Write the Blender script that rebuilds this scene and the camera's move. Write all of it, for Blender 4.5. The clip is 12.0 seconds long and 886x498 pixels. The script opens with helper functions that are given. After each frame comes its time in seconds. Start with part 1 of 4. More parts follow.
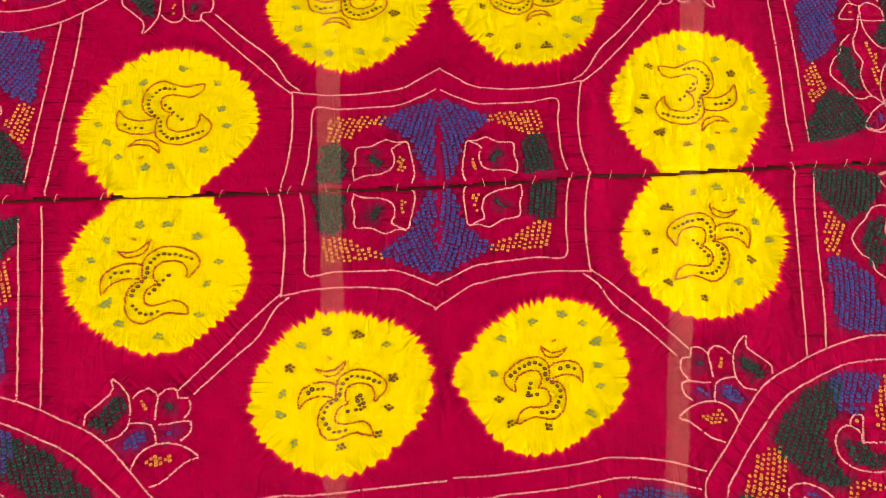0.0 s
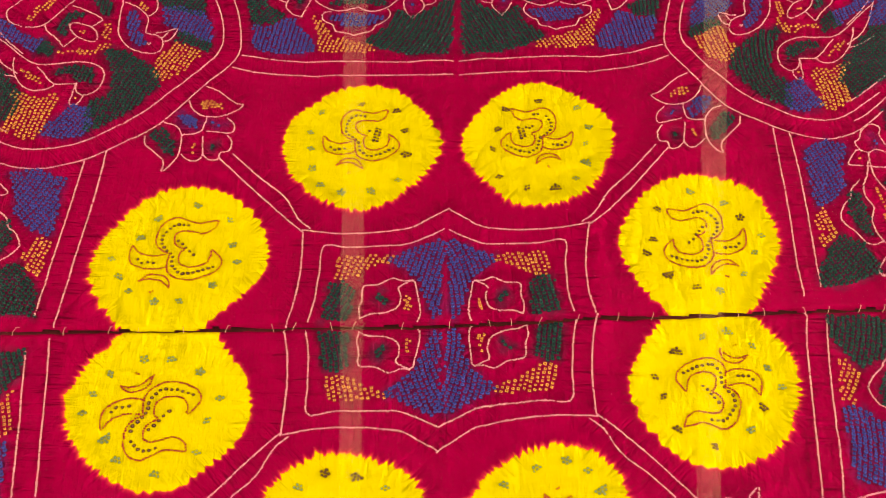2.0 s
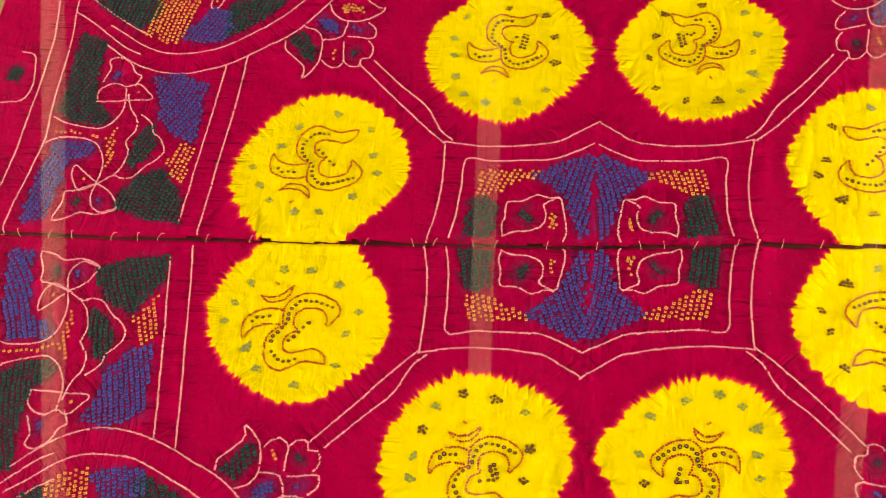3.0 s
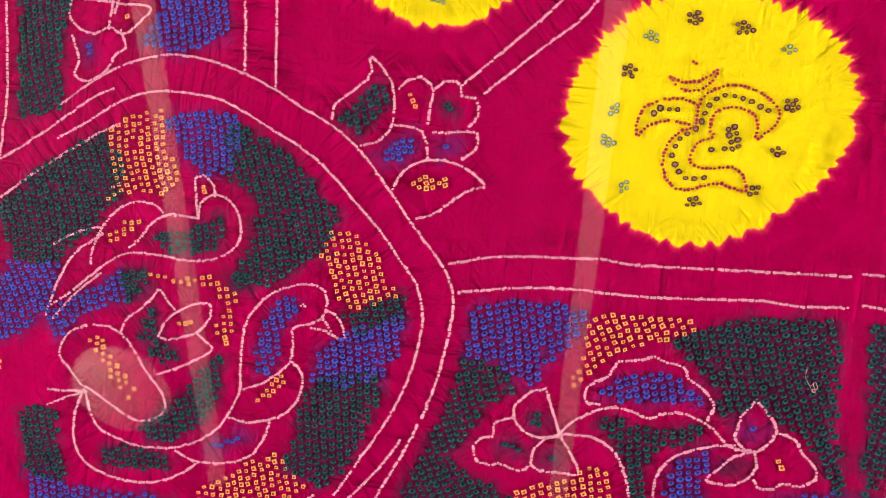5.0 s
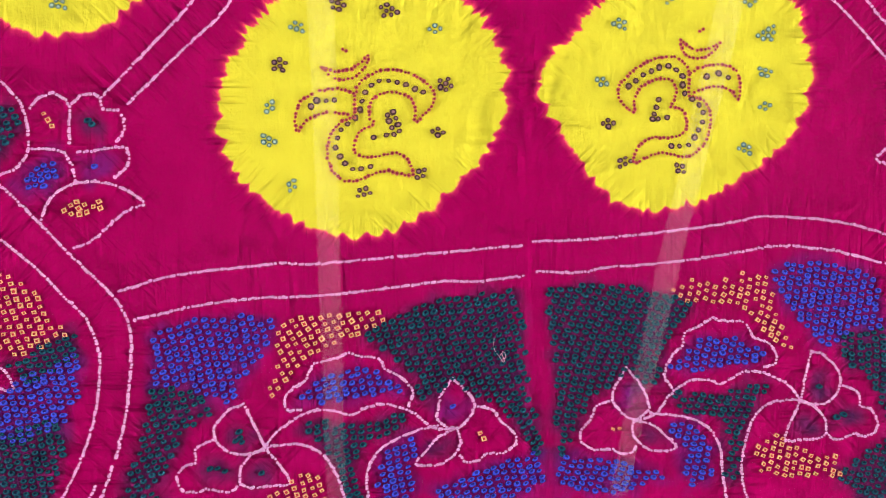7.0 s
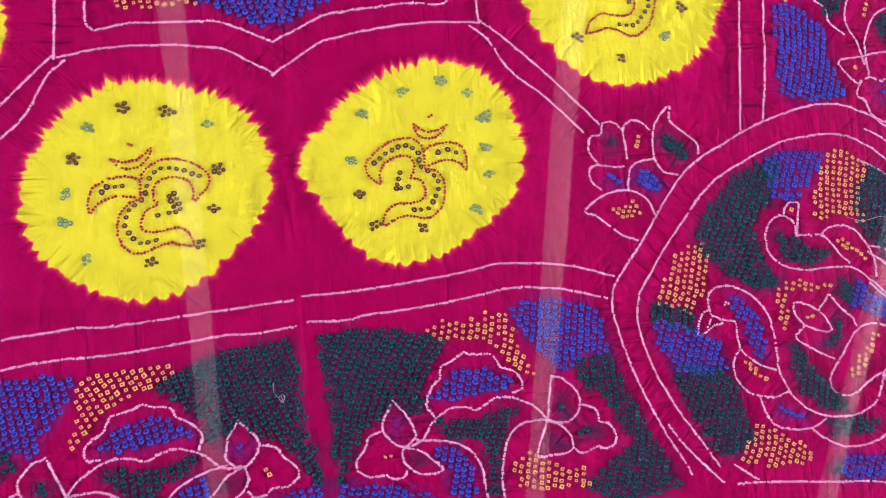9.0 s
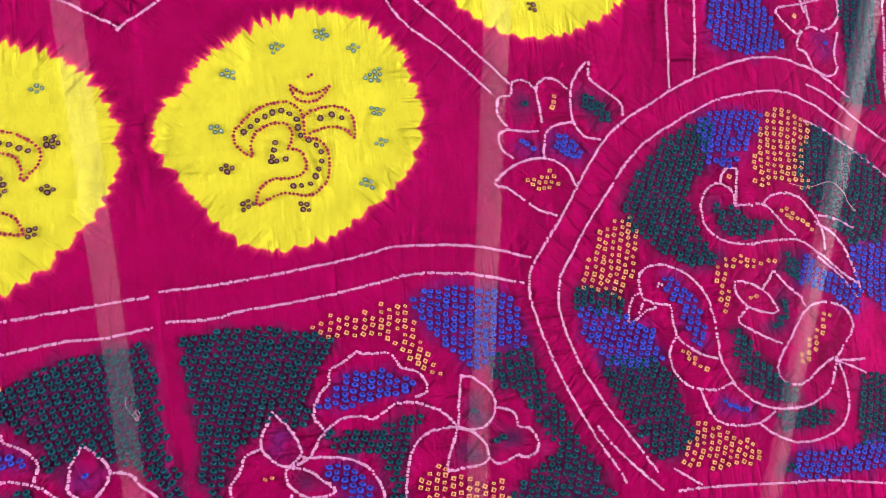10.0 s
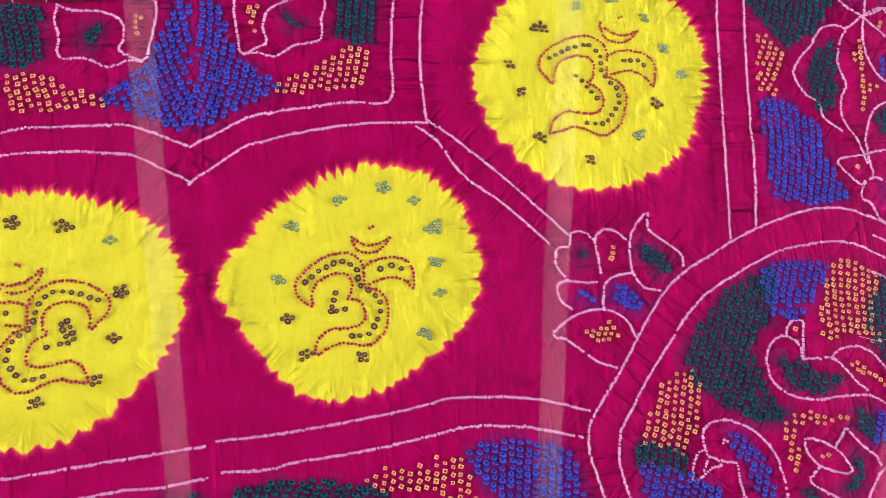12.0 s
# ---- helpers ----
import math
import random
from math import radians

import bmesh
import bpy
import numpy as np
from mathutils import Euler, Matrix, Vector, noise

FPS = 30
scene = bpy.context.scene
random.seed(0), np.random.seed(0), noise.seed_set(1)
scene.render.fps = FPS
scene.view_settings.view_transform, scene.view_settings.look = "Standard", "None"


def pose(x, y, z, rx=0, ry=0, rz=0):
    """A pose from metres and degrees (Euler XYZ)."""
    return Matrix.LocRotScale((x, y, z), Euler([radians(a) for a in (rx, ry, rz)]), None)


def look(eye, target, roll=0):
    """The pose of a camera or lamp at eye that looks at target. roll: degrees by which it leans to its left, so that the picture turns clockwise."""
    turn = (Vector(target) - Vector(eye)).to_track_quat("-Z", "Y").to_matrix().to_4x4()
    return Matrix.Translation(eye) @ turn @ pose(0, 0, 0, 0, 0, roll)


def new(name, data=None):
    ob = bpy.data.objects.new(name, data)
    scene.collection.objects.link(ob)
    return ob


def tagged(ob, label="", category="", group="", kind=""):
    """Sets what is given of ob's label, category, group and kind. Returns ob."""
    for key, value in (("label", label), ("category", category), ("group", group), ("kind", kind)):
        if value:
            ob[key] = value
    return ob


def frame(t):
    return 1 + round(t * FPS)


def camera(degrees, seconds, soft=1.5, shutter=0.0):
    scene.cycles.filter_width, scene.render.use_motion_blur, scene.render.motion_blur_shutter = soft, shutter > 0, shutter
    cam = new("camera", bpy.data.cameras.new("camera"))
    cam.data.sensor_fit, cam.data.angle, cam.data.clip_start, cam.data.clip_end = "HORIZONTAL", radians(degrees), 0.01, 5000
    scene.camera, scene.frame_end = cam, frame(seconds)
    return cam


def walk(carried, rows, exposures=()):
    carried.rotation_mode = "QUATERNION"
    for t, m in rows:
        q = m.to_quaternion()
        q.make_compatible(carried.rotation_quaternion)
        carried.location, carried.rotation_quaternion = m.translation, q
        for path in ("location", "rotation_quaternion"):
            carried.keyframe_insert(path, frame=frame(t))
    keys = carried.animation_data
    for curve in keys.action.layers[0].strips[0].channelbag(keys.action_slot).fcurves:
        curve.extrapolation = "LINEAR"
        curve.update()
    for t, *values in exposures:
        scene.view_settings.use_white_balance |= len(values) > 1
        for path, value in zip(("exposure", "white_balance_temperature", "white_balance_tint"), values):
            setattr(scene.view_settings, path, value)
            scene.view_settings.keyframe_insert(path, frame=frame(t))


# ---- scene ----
# The cloth lies on a sloping display board. Its own frame: x across, z up the slope, -y off the surface.
SLOPE = pose(0, 0, 1.0, -60, 0, 0)

cam = camera(51.0, 12.0, soft=0.9)
PATH = [
    (0, (-0.051, -0.865, -0.425), (0.071, 0.983, 0.33), -2.0),
    (0.5, (-0.026, -0.852, -0.429), (0.086, 0.945, 0.442), -2.2),
    (0.9, (-0.0092, -0.8808, -0.4216), (0.0548, 0.8978, 0.4911), -1.64),
    (1, (0.0595, -0.8880, -0.4210), (-0.0398, 0.8654, 0.5357), -0.23),
    (1.1, (0.0414, -0.8786, -0.4358), (-0.0243, 0.8558, 0.5576), -0.23),
    (1.5, (-0.032, -0.873, -0.406), (0.067, 0.878, 0.555), -0.9),
    (2, (-0.021, -0.869, -0.413), (0.026, 0.862, 0.589), 0.0),
    (2.5, (-0.026, -0.86, -0.407), (-0.031, 0.877, 0.586), 1.8),
    (3, (-0.041, -0.831, -0.389), (-0.259, 0.979, 0.433), 5.6),
    (3.5, (-0.049, -0.763, -0.352), (-0.45, 1.138, 0.125), 8.4),
    (3.7, (-0.062, -0.741, -0.347), (-0.472, 1.181, 0.027), 9.0),
    (5.3, (-0.149, -0.575, -0.275), (-0.448, 1.396, -0.427), 6.9),
    (5.5, (-0.147, -0.574, -0.272), (-0.396, 1.404, -0.433), 5.9),
    (6, (-0.146, -0.567, -0.264), (-0.189, 1.425, -0.437), 3.4),
    (6.5, (-0.127, -0.559, -0.261), (-0.032, 1.432, -0.431), 1.5),
    (7, (-0.094, -0.562, -0.249), (0.073, 1.422, -0.438), 0.0),
    (7.2, (-0.09, -0.568, -0.243), (0.131, 1.41, -0.438), -0.3),
    (8.8, (-0.023, -0.674, -0.331), (0.312, 1.29, -0.162), -3.7),
    (9, (-0.012, -0.674, -0.333), (0.353, 1.284, -0.15), -4.2),
    (9.5, (0.015, -0.654, -0.347), (0.439, 1.287, -0.121), -5.6),
    (10, (0.041, -0.581, -0.341), (0.523, 1.352, -0.163), -6.3),
    (10.5, (0.065, -0.558, -0.357), (0.539, 1.372, -0.13), -6.7),
    (11, (0.058, -0.558, -0.336), (0.525, 1.369, -0.076), -6.5),
    (11.5, (0.047, -0.567, -0.322), (0.481, 1.354, 0.025), -6.1),
    (12, (0.048, -0.586, -0.323), (0.406, 1.33, 0.125), -5.1),
]
walk(
    cam,
    [(t, SLOPE @ look(eye, target, roll)) for t, eye, target, roll in PATH],
    exposures=[(0.0, 0.39, 50000, 3), (3.7, 0.40, 50000, 3), (5.3, 0.55, 6500, 17), (7.2, 0.52, 6500, 16), (8.8, 0.47, 6500, 15), (10.0, 0.52, 6500, 15), (11.0, 0.54, 6500, 15), (12.0, 0.43, 6500, 14)],
)

# ---- light: two lamps added at unseen side openings, and dim glowing strips added overhead ----
world = bpy.data.worlds.new("sky")
scene.world = world
world.use_nodes = True
sky = world.node_tree.nodes.new("ShaderNodeTexSky")
sky.sky_type, sky.sun_disc = "NISHITA", False
sky.sun_elevation, sky.sun_rotation = radians(40), radians(200)
world.node_tree.links.new(sky.outputs[0], world.node_tree.nodes["Background"].inputs[0])
world.node_tree.nodes["Background"].inputs[1].default_value = 0.06


# No window is known here; these area lamps are added to light the cloth.
def side_lamp(name, eye, target, wide, high, power):
    data = bpy.data.lights.new(name, "AREA")
    data.shape, data.size, data.size_y, data.energy = "RECTANGLE", wide, high, power
    data.color = (1.0, 0.98, 0.95)
    lamp = new(name, data)
    lamp.matrix_world = look(eye, target)
    return lamp


side_lamp("side_light", (-2.9, -0.6, 1.35), (0, 0, 1.05), 2.4, 1.3, 108)
side_lamp("side_light", (2.9, -0.6, 1.35), (0, 0, 1.05), 2.4, 1.3, 126)


# ---- materials ----
def material(name, rough=0.8, metal=0.0):
    mat = bpy.data.materials.new(name)
    mat.use_nodes = True
    nt = mat.node_tree
    b = nt.nodes["Principled BSDF"]
    b.inputs["Roughness"].default_value, b.inputs["Metallic"].default_value = rough, metal
    return mat, nt, b


def node(nt, kind, **values):
    n = nt.nodes.new(kind)
    for key, value in values.items():
        n.inputs[key].default_value = value
    return n


def noise_of(nt, scale, detail=3.0, stretch=(1, 1, 1)):
    co = nt.nodes.new("ShaderNodeTexCoord")
    mp = nt.nodes.new("ShaderNodeMapping")
    mp.inputs["Scale"].default_value = stretch
    nt.links.new(co.outputs["Object"], mp.inputs["Vector"])
    n = node(nt, "ShaderNodeTexNoise", Scale=scale, Detail=detail)
    nt.links.new(mp.outputs[0], n.inputs["Vector"])
    return n.outputs[0]


def mixed(nt, fac, a, b):
    m = nt.nodes.new("ShaderNodeMix")
    m.data_type = "RGBA"
    for socket, value in ((m.inputs[0], fac), (m.inputs[6], a), (m.inputs[7], b)):
        if hasattr(value, "is_linked"):
            nt.links.new(value, socket)
        else:
            socket.default_value = value if isinstance(value, float) else (*value, 1)
    return m.outputs[2]


def ramp(nt, fac, *stops):
    r = nt.nodes.new("ShaderNodeValToRGB")
    els = r.color_ramp.elements
    while len(els) < len(stops):
        els.new(0.5)
    for e, (at, colour) in zip(els, stops):
        e.position, e.color = at, (*colour, 1)
    nt.links.new(fac, r.inputs[0])
    return r.outputs[0]


def scaled(nt, value, factor, plus=0.0):
    m = nt.nodes.new("ShaderNodeMath")
    m.operation, m.use_clamp = "MULTIPLY_ADD", True
    nt.links.new(value, m.inputs[0])
    m.inputs[1].default_value, m.inputs[2].default_value = factor, plus
    return m.outputs[0]


def summed(nt, a, b):
    m = nt.nodes.new("ShaderNodeMath")
    nt.links.new(a, m.inputs[0])
    nt.links.new(b, m.inputs[1])
    return m.outputs[0]


def product(nt, a, b):
    m = nt.nodes.new("ShaderNodeMath")
    m.operation = "MULTIPLY"
    nt.links.new(a, m.inputs[0])
    if isinstance(b, float):
        m.inputs[1].default_value = b
    else:
        nt.links.new(b, m.inputs[1])
    return m.outputs[0]


def plus(nt, a, amount):
    m = nt.nodes.new("ShaderNodeMath")
    nt.links.new(a, m.inputs[0])
    m.inputs[1].default_value = amount
    return m.outputs[0]


def pleat_noise(nt, degrees):
    """Noise drawn out across a line that runs at the given angle in the cloth's plane."""
    co = nt.nodes.new("ShaderNodeTexCoord")
    turn, stretch = nt.nodes.new("ShaderNodeMapping"), nt.nodes.new("ShaderNodeMapping")
    turn.inputs["Rotation"].default_value = (0, radians(degrees), 0)
    stretch.inputs["Scale"].default_value = (1, 1, 0.14)
    nt.links.new(co.outputs["Object"], turn.inputs["Vector"])
    nt.links.new(turn.outputs[0], stretch.inputs["Vector"])
    n = node(nt, "ShaderNodeTexNoise", Scale=125.0, Detail=2.5)
    nt.links.new(stretch.outputs[0], n.inputs["Vector"])
    return n.outputs[0]


def bumped(nt, bsdf, height, distance, strength=1.0):
    b = node(nt, "ShaderNodeBump", Strength=strength, Distance=distance)
    nt.links.new(height, b.inputs["Height"])
    nt.links.new(b.outputs[0], bsdf.inputs["Normal"])


def cloth_material():
    """Thin crimson cotton with dyed patches: the attribute holds green, blue and the depth into a yellow round."""
    mat, nt, b = material("tie_dyed_cotton", 0.75)
    at = nt.nodes.new("ShaderNodeAttribute")
    at.attribute_name = "dye"
    sep = nt.nodes.new("ShaderNodeSeparateColor")
    nt.links.new(at.outputs["Color"], sep.inputs[0])
    broad, fine, grain = noise_of(nt, 9, 4), noise_of(nt, 60, 3), noise_of(nt, 900, 2)
    red = mixed(nt, scaled(nt, broad, 1.6, -0.3), CRIMSON, CRIMSON_PALE)
    red = mixed(nt, scaled(nt, fine, 1.5, -0.6), red, CRIMSON_DEEP)
    red = mixed(nt, scaled(nt, grain, 0.5, -0.1), red, CRIMSON_DEEP)
    wash = noise_of(nt, 140, 2)
    green = nt.nodes.new("ShaderNodeMath")
    green.operation = "MULTIPLY"
    nt.links.new(sep.outputs[0], green.inputs[0])
    nt.links.new(scaled(nt, wash, 0.9, 0.36), green.inputs[1])
    blue = nt.nodes.new("ShaderNodeMath")
    blue.operation = "MULTIPLY"
    nt.links.new(sep.outputs[1], blue.inputs[0])
    nt.links.new(scaled(nt, wash, 0.9, 0.18), blue.inputs[1])
    body = mixed(nt, green.outputs[0], red, GREEN_WASH)
    body = mixed(nt, blue.outputs[0], body, BLUE_WASH)
    rim = nt.nodes.new("ShaderNodeAttribute")
    rim.attribute_name = "rim"
    rim_parts = nt.nodes.new("ShaderNodeSeparateXYZ")
    nt.links.new(rim.outputs["Vector"], rim_parts.inputs[0])
    around = nt.nodes.new("ShaderNodeCombineXYZ")
    nt.links.new(rim_parts.outputs[0], around.inputs[0])
    nt.links.new(rim_parts.outputs[1], around.inputs[1])
    spikes = node(nt, "ShaderNodeTexNoise", Scale=300.0, Detail=2.0)
    nt.links.new(around.outputs[0], spikes.inputs["Vector"])
    tongue = product(nt, plus(nt, spikes.outputs[0], -0.51), product(nt, rim_parts.outputs[2], 0.34))
    edge = summed(nt, summed(nt, sep.outputs[2], tongue), plus(nt, product(nt, noise_of(nt, 260, 3), 0.05), -0.025))
    flame = ramp(nt, summed(nt, edge, product(nt, rim_parts.outputs[2], 0.030)), (0.39, (0, 0, 0)), (0.455, (0.32, 0.32, 0.32)), (0.495, (1, 1, 1)))
    body = mixed(nt, flame, body, FLAME)
    gold = mixed(nt, scaled(nt, fine, 1.0, -0.3), YELLOW, YELLOW_DEEP)
    core = ramp(nt, edge, (0.478, (0, 0, 0)), (0.515, (1, 1, 1)))
    body = mixed(nt, core, body, gold)
    nt.links.new(body, b.inputs["Base Color"])
    b.inputs["Specular IOR Level"].default_value = 0.0
    # soft crumples all over, and short puckers that run across the tied lines
    crumple = product(nt, summed(nt, noise_of(nt, 105, 5, (1.5, 1, 0.5)), noise_of(nt, 85, 5, (0.8, 1, 1.2))), scaled(nt, noise_of(nt, 17, 3), 1.8, -0.35))
    tied = nt.nodes.new("ShaderNodeAttribute")
    tied.attribute_name = "gather"
    pull = nt.nodes.new("ShaderNodeSeparateColor")
    nt.links.new(tied.outputs["Color"], pull.inputs[0])
    height = product(nt, crumple, 1.35)
    for k, amount in enumerate((*pull.outputs[:3], tied.outputs["Alpha"])):
        pleats = ramp(nt, pleat_noise(nt, k * 45), (0.30, (0, 0, 0)), (0.47, (0.85, 0.85, 0.85)), (0.62, (1, 1, 1)))
        height = summed(nt, height, product(nt, product(nt, pleats, amount), 1.1))
    bumped(nt, b, summed(nt, height, product(nt, noise_of(nt, 1500, 1), 0.05)), 0.0042, 1.0)
    return mat


def knot_material(name, crest, core, skirt, rough=0.7):
    """A tied dot: a pale ring round a dyed core, by the attribute on its vertices."""
    mat, nt, b = material(name, rough)
    at = nt.nodes.new("ShaderNodeAttribute")
    at.attribute_name = "ring"
    geo = nt.nodes.new("ShaderNodeNewGeometry")
    ring = mixed(nt, scaled(nt, geo.outputs["Random Per Island"], 0.55, 0.0), crest, tuple(0.55 * c + 0.45 * s for c, s in zip(crest, skirt)))
    col = mixed(nt, ramp(nt, at.outputs["Fac"], (0.0, (0, 0, 0)), (0.30, (1, 1, 1))), skirt, ring)
    col = mixed(nt, ramp(nt, at.outputs["Fac"], (0.58, (0, 0, 0)), (0.74, (1, 1, 1))), col, core)
    nt.links.new(col, b.inputs["Base Color"])
    b.inputs["Specular IOR Level"].default_value = 0.06
    return mat


def plain_material(name, a, b_colour, scale, rough=0.8, relief=0.001, stretch=(1, 1, 1), metal=0.0):
    mat, nt, b = material(name, rough, metal)
    n = noise_of(nt, scale, 6, stretch)
    nt.links.new(mixed(nt, scaled(nt, n, 1.6, -0.3), a, b_colour), b.inputs["Base Color"])
    bumped(nt, b, n, relief, 0.5)
    return mat


CRIMSON, CRIMSON_PALE, CRIMSON_DEEP = (0.43, 0.0006, 0.106), (0.47, 0.003, 0.126), (0.33, 0.0003, 0.077)
GREEN_WASH, BLUE_WASH = (0.058, 0.020, 0.100), (0.100, 0.020, 0.23)
YELLOW, YELLOW_DEEP, FLAME = (0.86, 0.80, 0.050), (0.84, 0.75, 0.040), (0.95, 0.055, 0.15)
CLOTH = cloth_material()
KNOTS = {
    "pale": knot_material("pale_tied_dots", (1.0, 0.56, 0.92), (0.92, 0.34, 0.72), (0.72, 0.12, 0.42)),
    "orange": knot_material("orange_tied_dots", (0.98, 0.54, 0.26), (0.66, 0.06, 0.08), (0.52, 0.05, 0.09)),
    "green": knot_material("green_tied_dots", (0.010, 0.105, 0.150), (0.010, 0.030, 0.075), (0.025, 0.014, 0.065)),
    "blue": knot_material("blue_tied_dots", (0.060, 0.095, 0.78), (0.04, 0.04, 0.32), (0.07, 0.008, 0.13)),
    "rust": knot_material("rust_tied_dots", (0.58, 0.09, 0.12), (0.30, 0.02, 0.06), (0.76, 0.40, 0.06)),
    "plum": knot_material("plum_tied_dots", (0.045, 0.014, 0.036), (0.40, 0.22, 0.22), (0.42, 0.27, 0.06)),
    "teal": knot_material("teal_tied_dots", (0.06, 0.17, 0.17), (0.48, 0.66, 0.58), (0.66, 0.66, 0.12)),
}
BOARD = plain_material("bleached_plywood", (0.62, 0.52, 0.38), (0.50, 0.40, 0.28), 14, 0.7, 0.0008, (1, 1, 9))
SEAM_RED = plain_material("dark_crimson_hem", (0.14, 0.003, 0.03), (0.08, 0.002, 0.018), 120, 0.9)
THREAD = plain_material("undyed_cotton_thread", (0.76, 0.46, 0.58), (0.66, 0.34, 0.46), 300, 0.8)
# Walls and ceiling are unseen, kept very dark to hold haze off the glass.
PLASTER = plain_material("grey_plaster", (0.045, 0.043, 0.043), (0.03, 0.029, 0.029), 5, 0.9)
CEILING = plain_material("near_black_ceiling", (0.010, 0.0095, 0.0095), (0.007, 0.0065, 0.0065), 6, 0.9)
FLOOR = plain_material("brown_floor_tiles", (0.09, 0.065, 0.05), (0.06, 0.045, 0.036), 7, 0.6)


def glass_material():
    mat, nt, b = material("clear_glass", 0.02)
    b.inputs["Transmission Weight"].default_value = 1.0
    b.inputs["IOR"].default_value = 1.5
    bumped(nt, b, noise_of(nt, 5, 2), 0.0006, 0.35)
    return mat


GLASS = glass_material()


def glow_material(name, glow):
    mat, nt, b = material(name, 0.5)
    b.inputs["Base Color"].default_value = (0.8, 0.8, 0.8, 1)
    b.inputs["Emission Color"].default_value = (0.92, 0.93, 1.0, 1)
    b.inputs["Emission Strength"].default_value = glow
    return mat


# Dim glow of the strips, set by how bright their mirrored bands should be.
DIFFUSER = glow_material("glow_strip_face", 0.05)
BOWL = glow_material("glare_bowl", 0.12)


# ---- building helpers ----
def part(name, bm, mat, parent=None, label=""):
    me = bpy.data.meshes.new(name)
    bm.to_mesh(me)
    bm.free()
    me.materials.append(mat)
    ob = new(name, me)
    ob.parent = parent
    if label:
        ob["label"] = label
    return ob


def box(bm, x0, x1, y0, y1, z0, z1, bevel=0.0):
    r = bmesh.ops.create_cube(bm, size=1)
    bmesh.ops.transform(bm, matrix=Matrix.LocRotScale(((x0 + x1) / 2, (y0 + y1) / 2, (z0 + z1) / 2), None, (x1 - x0, y1 - y0, z1 - z0)), verts=r["verts"])
    if bevel:
        bmesh.ops.bevel(bm, geom=list({e for v in r["verts"] for e in v.link_edges}), offset=bevel, segments=2, affect="EDGES")


def boxed(name, parent, mat, *size, bevel=0.0, label=""):
    bm = bmesh.new()
    box(bm, *size, bevel=bevel)
    return part(name, bm, mat, parent, label)


def tube(bm, points, radius, sides=5):
    rings = []
    for i, p in enumerate(points):
        way = (Vector(points[min(i + 1, len(points) - 1)]) - Vector(points[max(i - 1, 0)])).normalized()
        a = way.cross(Vector((0.3, 1, 0.2))).normalized()
        c = way.cross(a)
        rings.append([bm.verts.new(Vector(p) + radius * (math.cos(k * 2 * math.pi / sides) * a + math.sin(k * 2 * math.pi / sides) * c)) for k in range(sides)])
    for r, s in zip(rings, rings[1:]):
        for k in range(sides):
            bm.faces.new((r[k], r[(k + 1) % sides], s[(k + 1) % sides], s[k]))
    bm.faces.new(rings[0])
    bm.faces.new(rings[-1])


# ---- the unseen room: floor, walls with openings for the side lamps, ceiling ----
def setting(name, mat, boxes, label):
    bm = bmesh.new()
    for b in boxes:
        box(bm, *b)
    return tagged(part(name, bm, mat), label, "wall", "", "structure")


setting("floor", FLOOR, [(-3, 3, -3, 2, -0.1, 0)], "plain brown tiled floor of the room")
setting("ceiling", CEILING, [(-3, 3, -3, 2, 2.4, 2.5)], "unseen near-black ceiling that keeps reflections in the glass dark")
setting("wall_north", PLASTER, [(-3, 3, 2, 2.15, -0.1, 2.5)], "plain grey plaster wall behind the display")
setting("wall_south", PLASTER, [(-3, 3, -3.15, -3, -0.1, 2.5)], "plain grey plaster wall facing the display")
for name, x in (("wall_west", -3.15), ("wall_east", 3.0)):
    setting(name, PLASTER, [(x, x + 0.15, -3, 2, -0.1, 0.6), (x, x + 0.15, -3, 2, 2.1, 2.5), (x, x + 0.15, -3, -1.9, 0.6, 2.1), (x, x + 0.15, 0.7, 2, 0.6, 2.1)], "unseen grey plaster wall with an opening added for a side lamp")


def glow_strip(x):
    """An unseen front-to-back glowing strip, added for the pale bands mirrored in the glass."""
    root = tagged(new("glow_strip"), "unseen slim glowing strip, added for the pale bands mirrored in the glass", "ceiling light", "strip lights")
    boxed("housing", root, PLASTER, -0.03, 0.03, -2.2, 1.5, 0.03, 0.06, bevel=0.004)
    boxed("diffuser", root, DIFFUSER, -0.026, 0.026, -2.15, 1.45, 0.0, 0.03, bevel=0.008, label="dim glowing face of the added strip")
    for y in (-1.6, 0.9):
        boxed("hanger", root, PLASTER, -0.006, 0.006, y - 0.006, y + 0.006, 0.06, 0.19)
    root.matrix_world = pose(x, 0, 2.21)
    return root


for x in (-1.22, -0.18, 0.66, 1.57):
    glow_strip(x)


